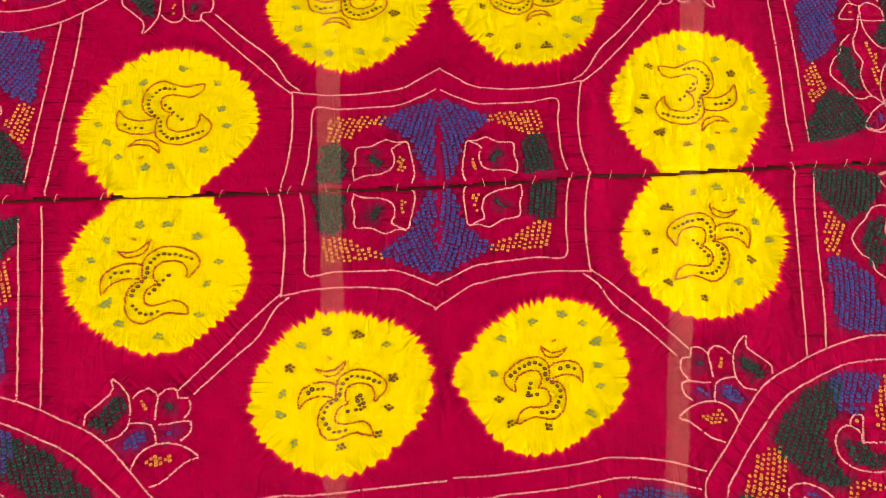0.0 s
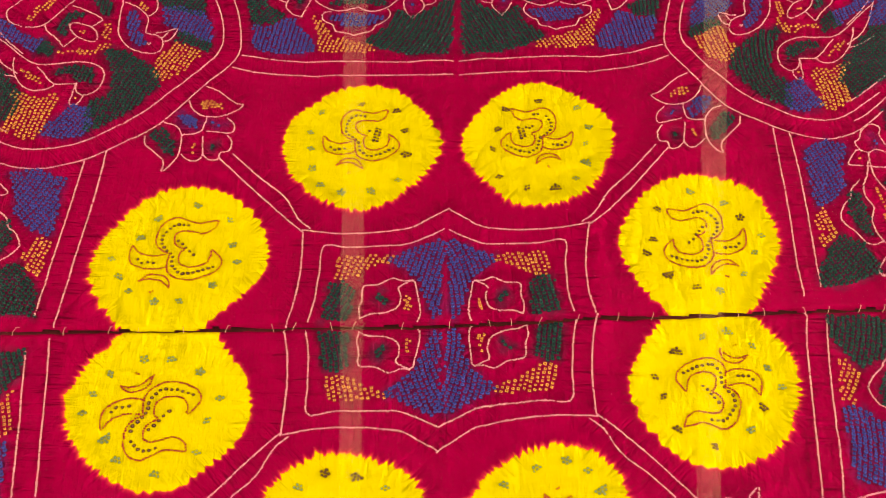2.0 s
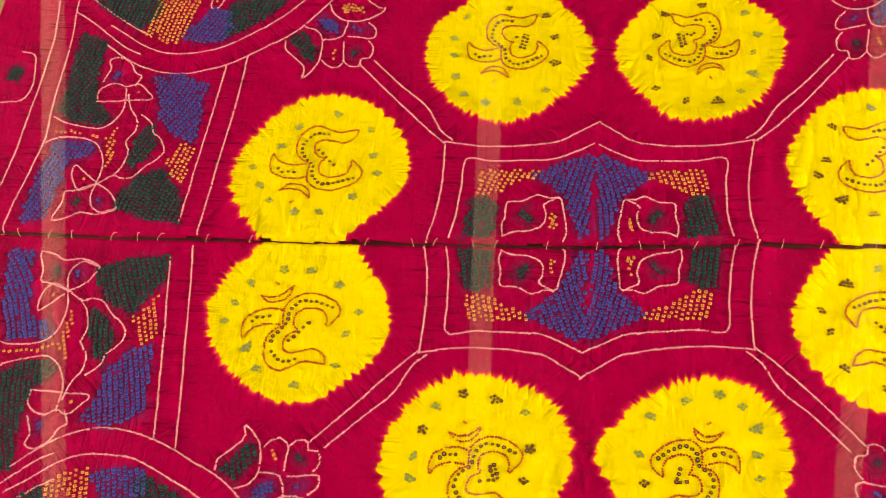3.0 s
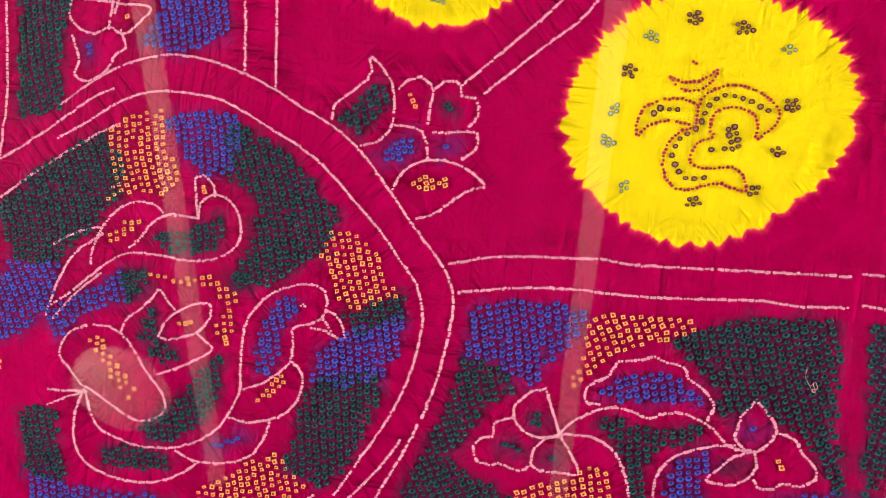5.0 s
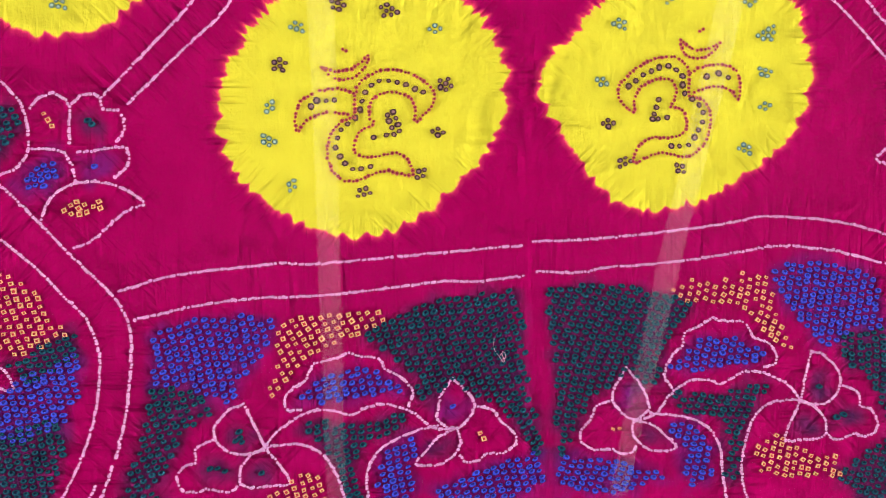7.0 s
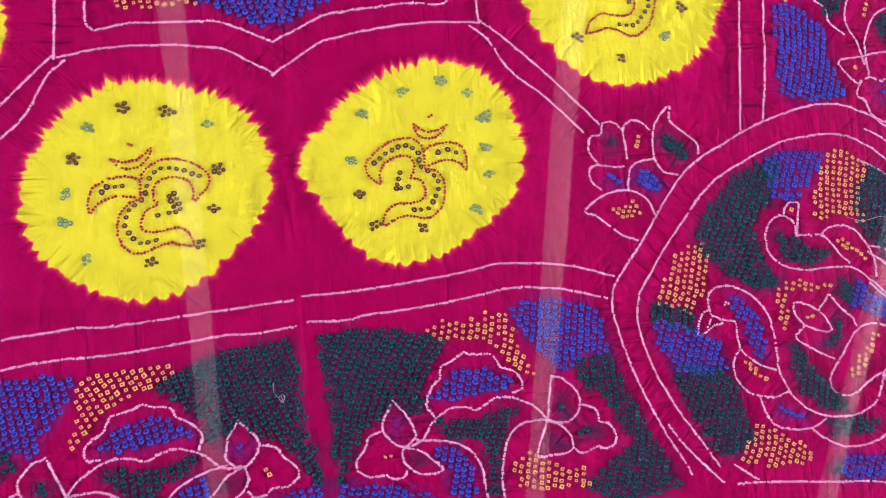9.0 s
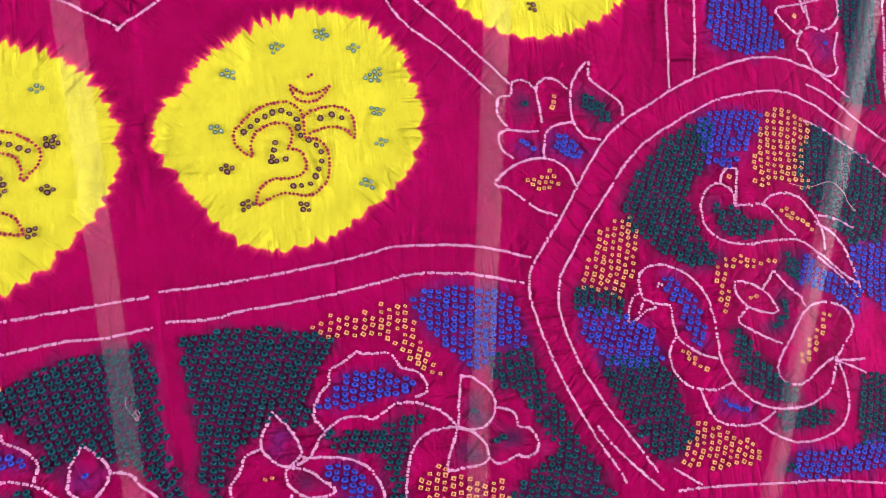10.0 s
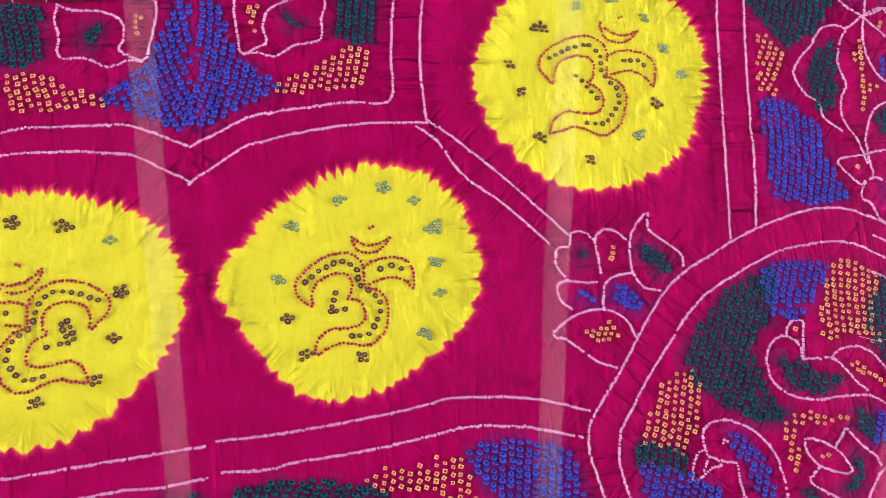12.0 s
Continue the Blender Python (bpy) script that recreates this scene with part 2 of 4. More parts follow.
def glare_disc(x, y):
    """A shallow round pan with a milky bowl, added for glare in the glass."""
    root = tagged(new("glare_lamp"), "unseen round glowing bowl, added for a glare patch in the glass", "ceiling light")
    for name, mat, profile in (
        ("pan", PLASTER, ((0.0, 0.19), (0.10, 0.19), (0.17, 0.16), (0.175, 0.15), (0.165, 0.15))),
        ("bowl", BOWL, ((0.164, 0.152), (0.15, 0.115), (0.11, 0.085), (0.06, 0.072), (0.0, 0.068))),
    ):
        bm = bmesh.new()
        rings = [[bm.verts.new((r * math.cos(a), r * math.sin(a), z)) for a in np.arange(32) * math.pi / 16] if r else [bm.verts.new((0, 0, z))] for r, z in profile]
        for low, high in zip(rings, rings[1:]):
            for k in range(32):
                corners = [low[k % len(low)], low[(k + 1) % len(low)], high[(k + 1) % len(high)], high[k % len(high)]]
                bm.faces.new(list(dict.fromkeys(corners)))
        part(name, bm, mat, root, "glowing bowl that mirrors as glare" if name == "bowl" else "").data.shade_smooth()
    root.matrix_world = pose(x, y, 2.21)
    return root


# Unseen; placed where its reflection falls as a soft glare on the glass.
glare_disc(-1.58, -1.95)

# ---- the sloping display: board, legs, glass ----
stand = tagged(new("display_stand"), "pale plywood display board sloping on four legs", "display stand")
stand.matrix_world = SLOPE
boxed("board", stand, BOARD, -0.80, 0.80, 0.012, 0.030, -0.66, 0.66, bevel=0.003)
for x in (-0.74, 0.70):
    boxed("rail", stand, BOARD, x, x + 0.04, 0.030, 0.070, -0.64, 0.64, bevel=0.003)
for x in (-0.72, 0.72):
    for z in (-0.55, 0.55):
        foot = SLOPE @ Vector((x, 0.07, z))
        leg = boxed("leg", stand, BOARD, foot.x - 0.02, foot.x + 0.02, foot.y - 0.02, foot.y + 0.02, 0.0, foot.z + 0.02, bevel=0.003)
        leg.matrix_parent_inverse = SLOPE.inverted()

pane = boxed("glass_sheet", stand, GLASS, -0.79, 0.79, -0.016, -0.012, -0.65, 0.65, label="clear glass sheet over the cloth")
pane.visible_shadow = False
for x in (-0.775, 0.775):
    boxed("spacer", stand, BOARD, x - 0.01, x + 0.01, -0.012, 0.012, -0.64, 0.64, bevel=0.001)

# ---- the cloth: pattern on one quarter, folded over to the other three ----
# mirror signs, the broad stretch in x and z, and local pulls (place and shift in millimetres) of the hand-tied cloth
WARP = {
    "lower_left": (1, 1, (0.0, 0.0, 0.0, 0.0, 0.0, 0.0), (0.0, 0.0, 0.0, 0.0, 0.0, 0.0), ()),
    "upper_left": (1, -1, (3.9, 8.3, -15.2, 5.1, -32.3, -11.5), (1.8, -28.2, 15.7, 0.0, 17.4, -35.1), ((-512, -78, 6.8, -7.5), (-303, -385, -8.8, -0.9), (-231, -343, 26.0, 14.0), (-435, -371, 6.0, -0.1), (-141, -310, -6.6, 4.1), (-504, -236, -6.6, 2.6), (-240, -326, -20.0, -9.8), (2, -301, 4.3, -2.2), (-392, -217, 7.8, -0.1), (-245, -212, 15.2, 7.6), (-223, -274, 3.0, -12.9), (5, -1, -2.0, 3.1), (-395, -23, 1.1, 3.0), (-603, -25, -4.2, 1.2), (-130, -99, 11.9, -5.3), (-161, -5, 0.1, -4.2), (-231, -216, -14.6, 3.5), (-0, -136, 1.2, 4.3), (-329, -242, -6.1, -2.6), (-444, -117, -4.4, 2.9), (-115, -86, -9.3, 9.9), (-29, -50, -2.3, -7.2),)),
    "upper_right": (-1, -1, (-1.7, 9.3, 12.4, 21.7, -23.6, -25.3), (1.3, 8.3, 8.0, -4.8, -3.9, -42.4), ((-245, -212, 13.0, 34.2), (-223, -274, -3.2, -30.9), (-329, -242, -3.9, -17.4), (-504, -236, 7.9, 16.9), (-141, -310, 1.9, 16.9), (5, -1, -9.8, -0.4), (-65, -324, 8.5, -14.0), (-447, -213, 21.2, -30.7), (-465, -182, -22.7, 16.7), (-115, -86, 18.5, 7.0), (-153, -120, -14.5, -2.6), (-161, -5, -2.8, -7.9), (-369, -228, -3.2, 36.7), (-231, -343, -3.2, 10.3), (-395, -23, -3.2, -26.9), (-416, -36, 5.0, 27.6), (-308, -201, -4.2, -13.7), (-512, -78, 1.6, -5.8), (2, -319, 21.7, 11.5), (2, -301, -19.1, -6.8), (-392, -217, -2.9, -15.8), (-68, -306, -11.0, -0.4),)),
    "lower_right": (-1, 1, (0.3, 14.1, 0.2, 16.0, 33.3, -28.2), (3.9, -47.0, 12.0, -8.7, 6.8, 11.5), ((5, -1, -12.7, -2.6), (-447, -213, -39.6, -0.9), (-2, -111, 9.5, -0.8), (-416, -36, -8.9, 40.6), (-395, -23, 14.6, -37.8), (-417, -291, 19.5, -5.4), (-38, -414, -12.5, -6.4), (-65, -324, 9.3, -7.3), (-209, -442, -10.0, -9.8), (-183, -334, 18.1, 15.0), (-223, -274, -4.5, -35.1), (-245, -212, 6.8, 31.0), (-308, -201, -4.2, -19.6), (-327, -276, -18.1, 30.9), (-392, -217, 18.6, -9.7), (-264, -301, 14.2, -20.5), (-481, -448, 10.8, -4.7), (-435, -371, -8.6, -7.2), (-422, -447, -3.8, 11.2), (-465, -182, 15.2, 6.0), (2, -319, 2.4, 7.3), (-190, -315, -17.9, 21.3),)),
}


class Quarter:
    """Maps the pattern of the lower left quarter, in millimetres, to its place on another quarter, in metres."""

    def __init__(self, name):
        self.name = name
        self.sx, self.sz, self.cx, self.cz, self.pulls = WARP[name]

    def place(self, points):
        p = np.array(points, float)
        x, z = p[:, 0] / 400, p[:, 1] / 400
        terms = np.stack([np.ones_like(x), x, z, x * x, x * z, z * z])
        dx, dz = self.cx @ terms, self.cz @ terms
        for px, pz, pull_x, pull_z in self.pulls:
            near = np.exp(-((p[:, 0] - px) ** 2 + (p[:, 1] - pz) ** 2) / (2 * 75.0 ** 2))
            dx, dz = dx + near * pull_x, dz + near * pull_z
        return np.stack([(p[:, 0] + dx) * self.sx, (p[:, 1] + dz) * self.sz], 1) / 1000


LATTICE = np.random.RandomState(7).rand(64, 64)


def value_noise(x, z):
    """Smooth noise from 0 to 1 over a repeating lattice."""
    i, j = np.floor(x).astype(int), np.floor(z).astype(int)
    u, v = x - i, z - j
    u, v = u * u * (3 - 2 * u), v * v * (3 - 2 * v)
    g = LATTICE
    a, b = g[i % 64, j % 64], g[(i + 1) % 64, j % 64]
    c, e = g[i % 64, (j + 1) % 64], g[(i + 1) % 64, (j + 1) % 64]
    return (a * (1 - u) + b * u) * (1 - v) + (c * (1 - u) + e * u) * v


SEAM_X = (-0.70, -0.50, -0.267, -0.15, 0.004, 0.16, 0.273, 0.38, 0.476, 0.70)
SEAM_Z = (-0.016, -0.0155, -0.010, -0.0055, -0.002, 0.010, 0.014, 0.020, 0.025, 0.034)


def seam_height(x):
    return np.interp(x, SEAM_X, SEAM_Z) + 0.002 * (value_noise(x * 60 + 9, x * 0 + 3.5) - 0.5)


def lift(x, z):
    """How far the cloth stands off its mean plane: broad swells, upright crinkles, the fold and the sunken seam."""
    swell = 0.0035 * (value_noise(x * 9 + 5, z * 7 + 8) - 0.5)
    crinkle = 0.0019 * (value_noise(x * 80 + 3 * value_noise(x * 20, z * 20), z * 22 + 20) - 0.5) * np.clip(value_noise(x * 12 + 40, z * 12 + 17) * 1.6 - 0.5, 0.1, 1)
    cross = 0.0009 * (value_noise(x * 22 + 31, z * 120 + 11) - 0.5) * (value_noise(x * 6, z * 6) > 0.45)
    ridge = 1 - np.abs(2 * value_noise(x * 42 + 2 * value_noise(x * 15 + 8, z * 15), z * 13 + 33) - 1)
    rows = 1 - np.abs(2 * value_noise(x * 15 + 50, z * 55 + 2 * value_noise(x * 12, z * 12 + 5)) - 1)
    corner = 1 / (1 + np.exp(-(np.abs(x) - 0.24) / 0.02)) / (1 + np.exp(-(np.abs(z) - 0.22) / 0.02))
    creases = -0.0013 * (ridge ** 7 * (1 - corner) + rows ** 7 * corner) * np.clip(2.2 * value_noise(x * 8 + 12, z * 8 + 3) - 0.45, 0, 1)
    s = z - seam_height(x)
    pucker = 0.0030 * np.exp(-np.abs(s) / 0.012) * (value_noise(x * 70 + 1, s * 30 + 40) - 0.3)
    seam = -0.0065 * np.exp(-(s / 0.0035) ** 2)
    fold = 0.0012 * np.exp(-((x - 0.004) / 0.004) ** 2)
    return swell + creases + crinkle + cross + pucker + seam + fold


def ring_radius(radii, angle):
    """The radius of a dyed round towards an angle, eased between evenly spaced radii."""
    n = len(radii)
    f = (angle + math.pi) / (2 * math.pi) * n
    i = np.floor(f).astype(int)
    u = f - i
    r = np.array(radii, float)
    p0, p1, p2, p3 = (r[(i + k) % n] for k in (-1, 0, 1, 2))
    return 0.5 * (2 * p1 + (p2 - p0) * u + (2 * p0 - 5 * p1 + 4 * p2 - p3) * u ** 2 + (3 * p1 - p0 - 3 * p2 + p3) * u ** 3) / 1000


# quarter, kind, centre and sixteen radii in millimetres, how the sign sits in it,
# and the small tied blossoms round the sign: teal (t) or dark (d), capitals for the larger ones, and their places
DISCS = [
    ("lower_left", "a", (-276.7, -89.8), (88, 85, 81, 82, 87, 87, 84, 90, 91, 86, 84, 94, 85, 91, 84, 85), (1.157, -0.175, -211.407, 0.14, 1.135, 164.775),
     "tTtTtttttTtt", ((-326.0, -60.2), (-296.8, -44.7), (-269.5, -42.6), (-239.4, -57.4), (-215.6, -83.9), (-224.9, -106.0), (-231.1, -138.1), (-267.9, -159.1), (-306.1, -145.9), (-320.9, -125.6), (-346.1, -100.3), (-338.8, -81.1))),
    ("lower_left", "b", (-95.7, -215.3), (83, 85, 81, 79, 79, 76, 74, 79, 87, 89, 86, 78, 77, 78, 77, 79), (1.0, 0.0, 0.0, 0.0, 1.0, 0.0),
     "tDDtDdddtttD", ((-132.6, -170.4), (-109.6, -158.5), (-79.4, -159.4), (-50.7, -171.1), (-46.0, -204.5), (-49.0, -231.5), (-59.3, -256.3), (-94.9, -267.5), (-136.7, -263.0), (-151.2, -237.5), (-149.0, -216.5), (-144.1, -191.8))),
    ("upper_left", "a", (-277.9, 73.7), (92, 94, 92, 97, 89, 87, 81, 86, 93, 93, 92, 92, 91, 89, 84, 84), (1.214, -0.142, -199.714, 0.045, -1.172, -177.465),
     "tttttTtTtttt", ((-307.1, 122.9), (-267.7, 140.4), (-229.1, 122.8), (-223.7, 90.7), (-215.9, 69.9), (-239.2, 40.4), (-270.2, 22.1), (-296.6, 19.7), (-323.8, 32.5), (-338.1, 51.0), (-348.1, 71.3), (-322.7, 98.3))),
    ("upper_left", "b", (-91.3, 226.0), (89, 88, 87, 86, 89, 84, 80, 84, 92, 88, 85, 89, 86, 84, 81, 88), (1.062, 0.005, 8.513, 0.145, -1.124, -4.033),
     "tttTtTTtDddd", ((-138.3, 272.1), (-150.1, 242.0), (-147.9, 219.5), (-146.5, 191.2), (-135.0, 170.6), (-111.6, 159.6), (-79.0, 162.5), (-47.1, 178.3), (-40.2, 214.4), (-41.5, 246.7), (-52.1, 275.6), (-92.4, 284.0))),
    ("upper_right", "b", (113.7, 234.2), (89, 87, 84, 90, 87, 84, 82, 81, 86, 92, 86, 86, 89, 84, 80, 82), (-1.018, -0.016, 13.372, 0.046, -1.091, 3.775),
     "ddtttTtDdddd", ((76.4, 280.9), (116.7, 294.6), (161.5, 286.2), (173.5, 257.8), (168.9, 233.9), (166.8, 205.8), (154.1, 183.6), (129.5, 170.1), (98.2, 171.0), (67.3, 184.3), (60.7, 222.0), (66.1, 252.3))),
    ("upper_right", "a", (285.0, 102.0), (90, 89, 91, 97, 89, 94, 82, 80, 87, 89, 97, 91, 89, 86, 83, 84), (-1.148, 0.132, 210.917, -0.108, -1.187, -169.319),
     "dttDtttTdDdd", ((241.8, 144.1), (281.1, 167.4), (317.8, 154.4), (333.0, 133.7), (354.0, 112.1), (342.8, 90.4), (327.2, 63.5), (297.3, 43.9), (272.3, 47.0), (244.4, 61.6), (232.3, 105.1), (222.9, 87.1))),
    ("lower_right", "a", (276.8, -61.6), (87, 88, 88, 90, 87, 84, 84, 82, 85, 87, 86, 93, 85, 86, 80, 80), (-1.076, 0.272, 239.009, -0.056, 1.151, 185.053),
     "ddDtTtttdtdd", ((216.8, -56.0), (223.0, -76.4), (241.0, -28.5), (270.8, -11.0), (296.2, -6.2), (321.5, -21.2), (333.0, -45.5), (343.4, -64.9), (320.6, -87.3), (305.3, -110.8), (267.0, -128.2), (232.9, -110.3))),
    ("lower_right", "b", (100.3, -202.3), (88, 79, 79, 81, 75, 70, 69, 76, 80, 82, 84, 79, 73, 69, 69, 75), (-0.931, 0.045, 21.151, -0.203, 0.976, -12.012),
     "ttTtTtttdddt", ((60.8, -166.3), (91.1, -150.3), (120.0, -144.1), (141.5, -152.9), (152.0, -171.1), (151.9, -195.1), (153.3, -215.6), (140.8, -241.2), (100.8, -254.1), (64.5, -249.3), (55.2, -225.8), (51.0, -201.2))),
]


def disc_depth(disc, x, z):
    """How deep a place lies inside a dyed round, with its serrated edge."""
    _, _, (cx, cz), radii, *_ = disc
    dx, dz = x - cx / 1000, z - cz / 1000
    angle = np.arctan2(dz, dx)
    teeth = angle * 7 + 3 * value_noise(angle * 3 + cx, angle * 0 + cz)
    saw = np.sqrt(np.abs((teeth - np.floor(teeth)) - 0.5) * 2)
    size = 0.0026 + 0.0052 * value_noise(angle * 5 + cz, angle * 0 + 7)
    fray = 0.003 * (value_noise(angle * 40 + cx, np.hypot(dx, dz) * 60) - 0.5)
    return ring_radius(radii, angle) - np.hypot(dx, dz) + size * (saw - 0.65) + fray


def inside_depth(poly, x, z):
    """Signed depth of places inside a closed outline."""
    deep = np.full(x.shape, 1e9)
    odd = np.zeros(x.shape, bool)
    for (ax, az), (bx, bz) in zip(poly, np.roll(poly, -1, 0)):
        ex, ez = bx - ax, bz - az
        k = np.clip(((x - ax) * ex + (z - az) * ez) / (ex * ex + ez * ez + 1e-12), 0, 1)
        deep = np.minimum(deep, np.hypot(x - ax - k * ex, z - az - k * ez))
        odd ^= ((az > z) != (bz > z)) & (x < ex * (z - az) / (ez + 1e-12) + ax)
    return np.where(odd, deep, -deep)


STEP = 0.0017
GX = np.arange(-0.696, 0.6961, STEP)
GZ = np.arange(-0.580, 0.5801, STEP)
DYE = np.zeros((len(GX), len(GZ), 3))
DYE[:, :, 2] = 0.0


GATHER = np.zeros((len(GX), len(GZ), 4))


def gather(path, weight=1.0):
    """Note a tied line on the grid by its direction, so that the cloth puckers across it."""
    way = np.gradient(path, axis=0)
    angle = np.arctan2(way[:, 1], way[:, 0])
    i = np.clip(((path[:, 0] - GX[0]) / STEP).round().astype(int), 0, len(GX) - 1)
    j = np.clip(((path[:, 1] - GZ[0]) / STEP).round().astype(int), 0, len(GZ) - 1)
    for k in range(4):
        np.add.at(GATHER[:, :, k], (i, j), weight * np.clip(np.cos(2 * (angle - k * math.pi / 4)), 0, 1))


def spread_gather(reach):
    """Let the puckers fade out round the tied lines."""
    fx, fz = np.fft.fftfreq(len(GX), STEP)[:, None], np.fft.fftfreq(len(GZ), STEP)[None, :]
    soft = np.exp(-2 * (math.pi * reach) ** 2 * (fx ** 2 + fz ** 2))
    for k in range(4):
        dense = np.fft.ifft2(np.fft.fft2(GATHER[:, :, k]) * soft).real * 2 * math.pi * (reach / STEP) ** 2
        GATHER[:, :, k] = 1 - np.exp(-np.clip(dense, 0, None) / 4)


def stain(poly, channel, soft=0.011, amount=0.9):
    """Soak a dyed patch into the cloth, with soft uneven edges."""
    lo, hi = poly.min(0) - 0.015, poly.max(0) + 0.015
    i0, i1 = np.searchsorted(GX, (lo[0], hi[0]))
    j0, j1 = np.searchsorted(GZ, (lo[1], hi[1]))
    if i1 - i0 < 2 or j1 - j0 < 2:
        return
    x, z = np.meshgrid(GX[i0:i1], GZ[j0:j1], indexing="ij")
    deep = inside_depth(poly, x, z) + 0.003 + 0.009 * (value_noise(x * 130, z * 130) - 0.45)
    k = np.clip(deep / soft + 0.5, 0, 1) * amount
    DYE[i0:i1, j0:j1, channel] = np.maximum(DYE[i0:i1, j0:j1, channel], k)


def smooth_path(points, gap):
    """Evenly spaced places along an eased line through the given ones."""
    p = np.array(points, float)
    if len(p) > 2:
        q = np.vstack([2 * p[0] - p[1], p, 2 * p[-1] - p[-2]])
        u = np.linspace(0, 1, 8, endpoint=False)[:, None]
        p = np.vstack([0.5 * (2 * b + (c - a) * u + (2 * a - 5 * b + 4 * c - e) * u ** 2 + (3 * b - a - 3 * c + e) * u ** 3) for a, b, c, e in zip(q, q[1:], q[2:], q[3:])] + [p[-1:]])
    along = np.concatenate([[0], np.cumsum(np.hypot(*np.diff(p, axis=0).T))])
    n = max(int(along[-1] / gap), 1)
    at = np.linspace(0, along[-1], n + 1)
    return np.stack([np.interp(at, along, p[:, 0]), np.interp(at, along, p[:, 1])], 1)


RNG = np.random.RandomState(11)


def knot_mesh(name, centres, size, mat, parent, label="", square=False, high=0.0009, long=1.0, lean=0.0):
    """Many tied dots in one mesh: each a small raised ring with a sunken core."""
    c = np.array(centres, float).reshape(-1, 2)
    n, k = len(c), 4 if square else 7
    tip = 0.55 * (long > 1) * size
    turn = 0.5 + RNG.rand(n) * 0.5 if square else RNG.rand(n) * 6.28
    grow = size * (0.82 + 0.36 * RNG.rand(n))
    squash = 0.75 + 0.3 * RNG.rand(n)
    y0 = -lift(c[:, 0], c[:, 1])
    verts = np.zeros((n, 3 * k + 1, 3))
    ring = np.zeros((n, 3 * k + 1))
    for level, (r, y, v) in enumerate(((1.22, -0.0002, 0.0), (0.84, -high, 0.45), (0.48, -high * 0.7, 0.72))):
        for i in range(k):
            a = turn + i * 2 * math.pi / k
            worn = grow * r * (0.84 + 0.32 * RNG.rand(n))
            along, across = worn * np.cos(a) * long, worn * squash * np.sin(a)
            shift = tip * (level > 0)
            verts[:, level * k + i, 0] = c[:, 0] + along * math.cos(lean) - across * math.sin(lean)
            verts[:, level * k + i, 2] = c[:, 1] + along * math.sin(lean) + across * math.cos(lean) + shift
            verts[:, level * k + i, 1] = y - lift(verts[:, level * k + i, 0], verts[:, level * k + i, 2])
            ring[:, level * k + i] = v
    verts[:, 3 * k, 0], verts[:, 3 * k, 2], verts[:, 3 * k, 1], ring[:, 3 * k] = c[:, 0], c[:, 1] + tip, y0 - high * 0.3, 1.0
    tri = []
    for level in (0, 1):
        for i in range(k):
            a, b = level * k + i, level * k + (i + 1) % k
            tri += [(a, b, b + k), (a, b + k, a + k)]
    for i in range(k):
        tri.append((2 * k + i, 2 * k + (i + 1) % k, 3 * k))
    faces = (np.arange(n)[:, None, None] * (3 * k + 1) + np.array(tri)[None]).reshape(-1, 3)
    me = bpy.data.meshes.new(name)
    me.vertices.add(n * (3 * k + 1))
    me.vertices.foreach_set("co", verts.ravel())
    me.loops.add(len(faces) * 3)
    me.loops.foreach_set("vertex_index", faces.ravel())
    me.polygons.add(len(faces))
    me.polygons.foreach_set("loop_start", np.arange(len(faces)) * 3)
    me.polygons.foreach_set("use_smooth", np.ones(len(faces), bool))
    me.update(calc_edges=True)
    me.attributes.new("ring", "FLOAT", "POINT").data.foreach_set("value", ring.ravel())
    me.materials.append(mat)
    ob = new(name, me)
    ob.parent = parent
    ob["kind"] = "stuff"
    if label:
        ob["label"] = label
    return ob


PEAK = {"orange": (0.0013, 1.0), "green": (0.0014, 1.3), "blue": (0.0014, 1.3)}
GAP = {"pale": 0.0020, "rust": 0.0025, "plum": 0.0054}
SIZE = {"pale": 0.00092, "rust": 0.00108, "plum": 0.0017, "orange": 0.00175, "green": 0.0015, "blue": 0.0015, "teal": 0.0015}


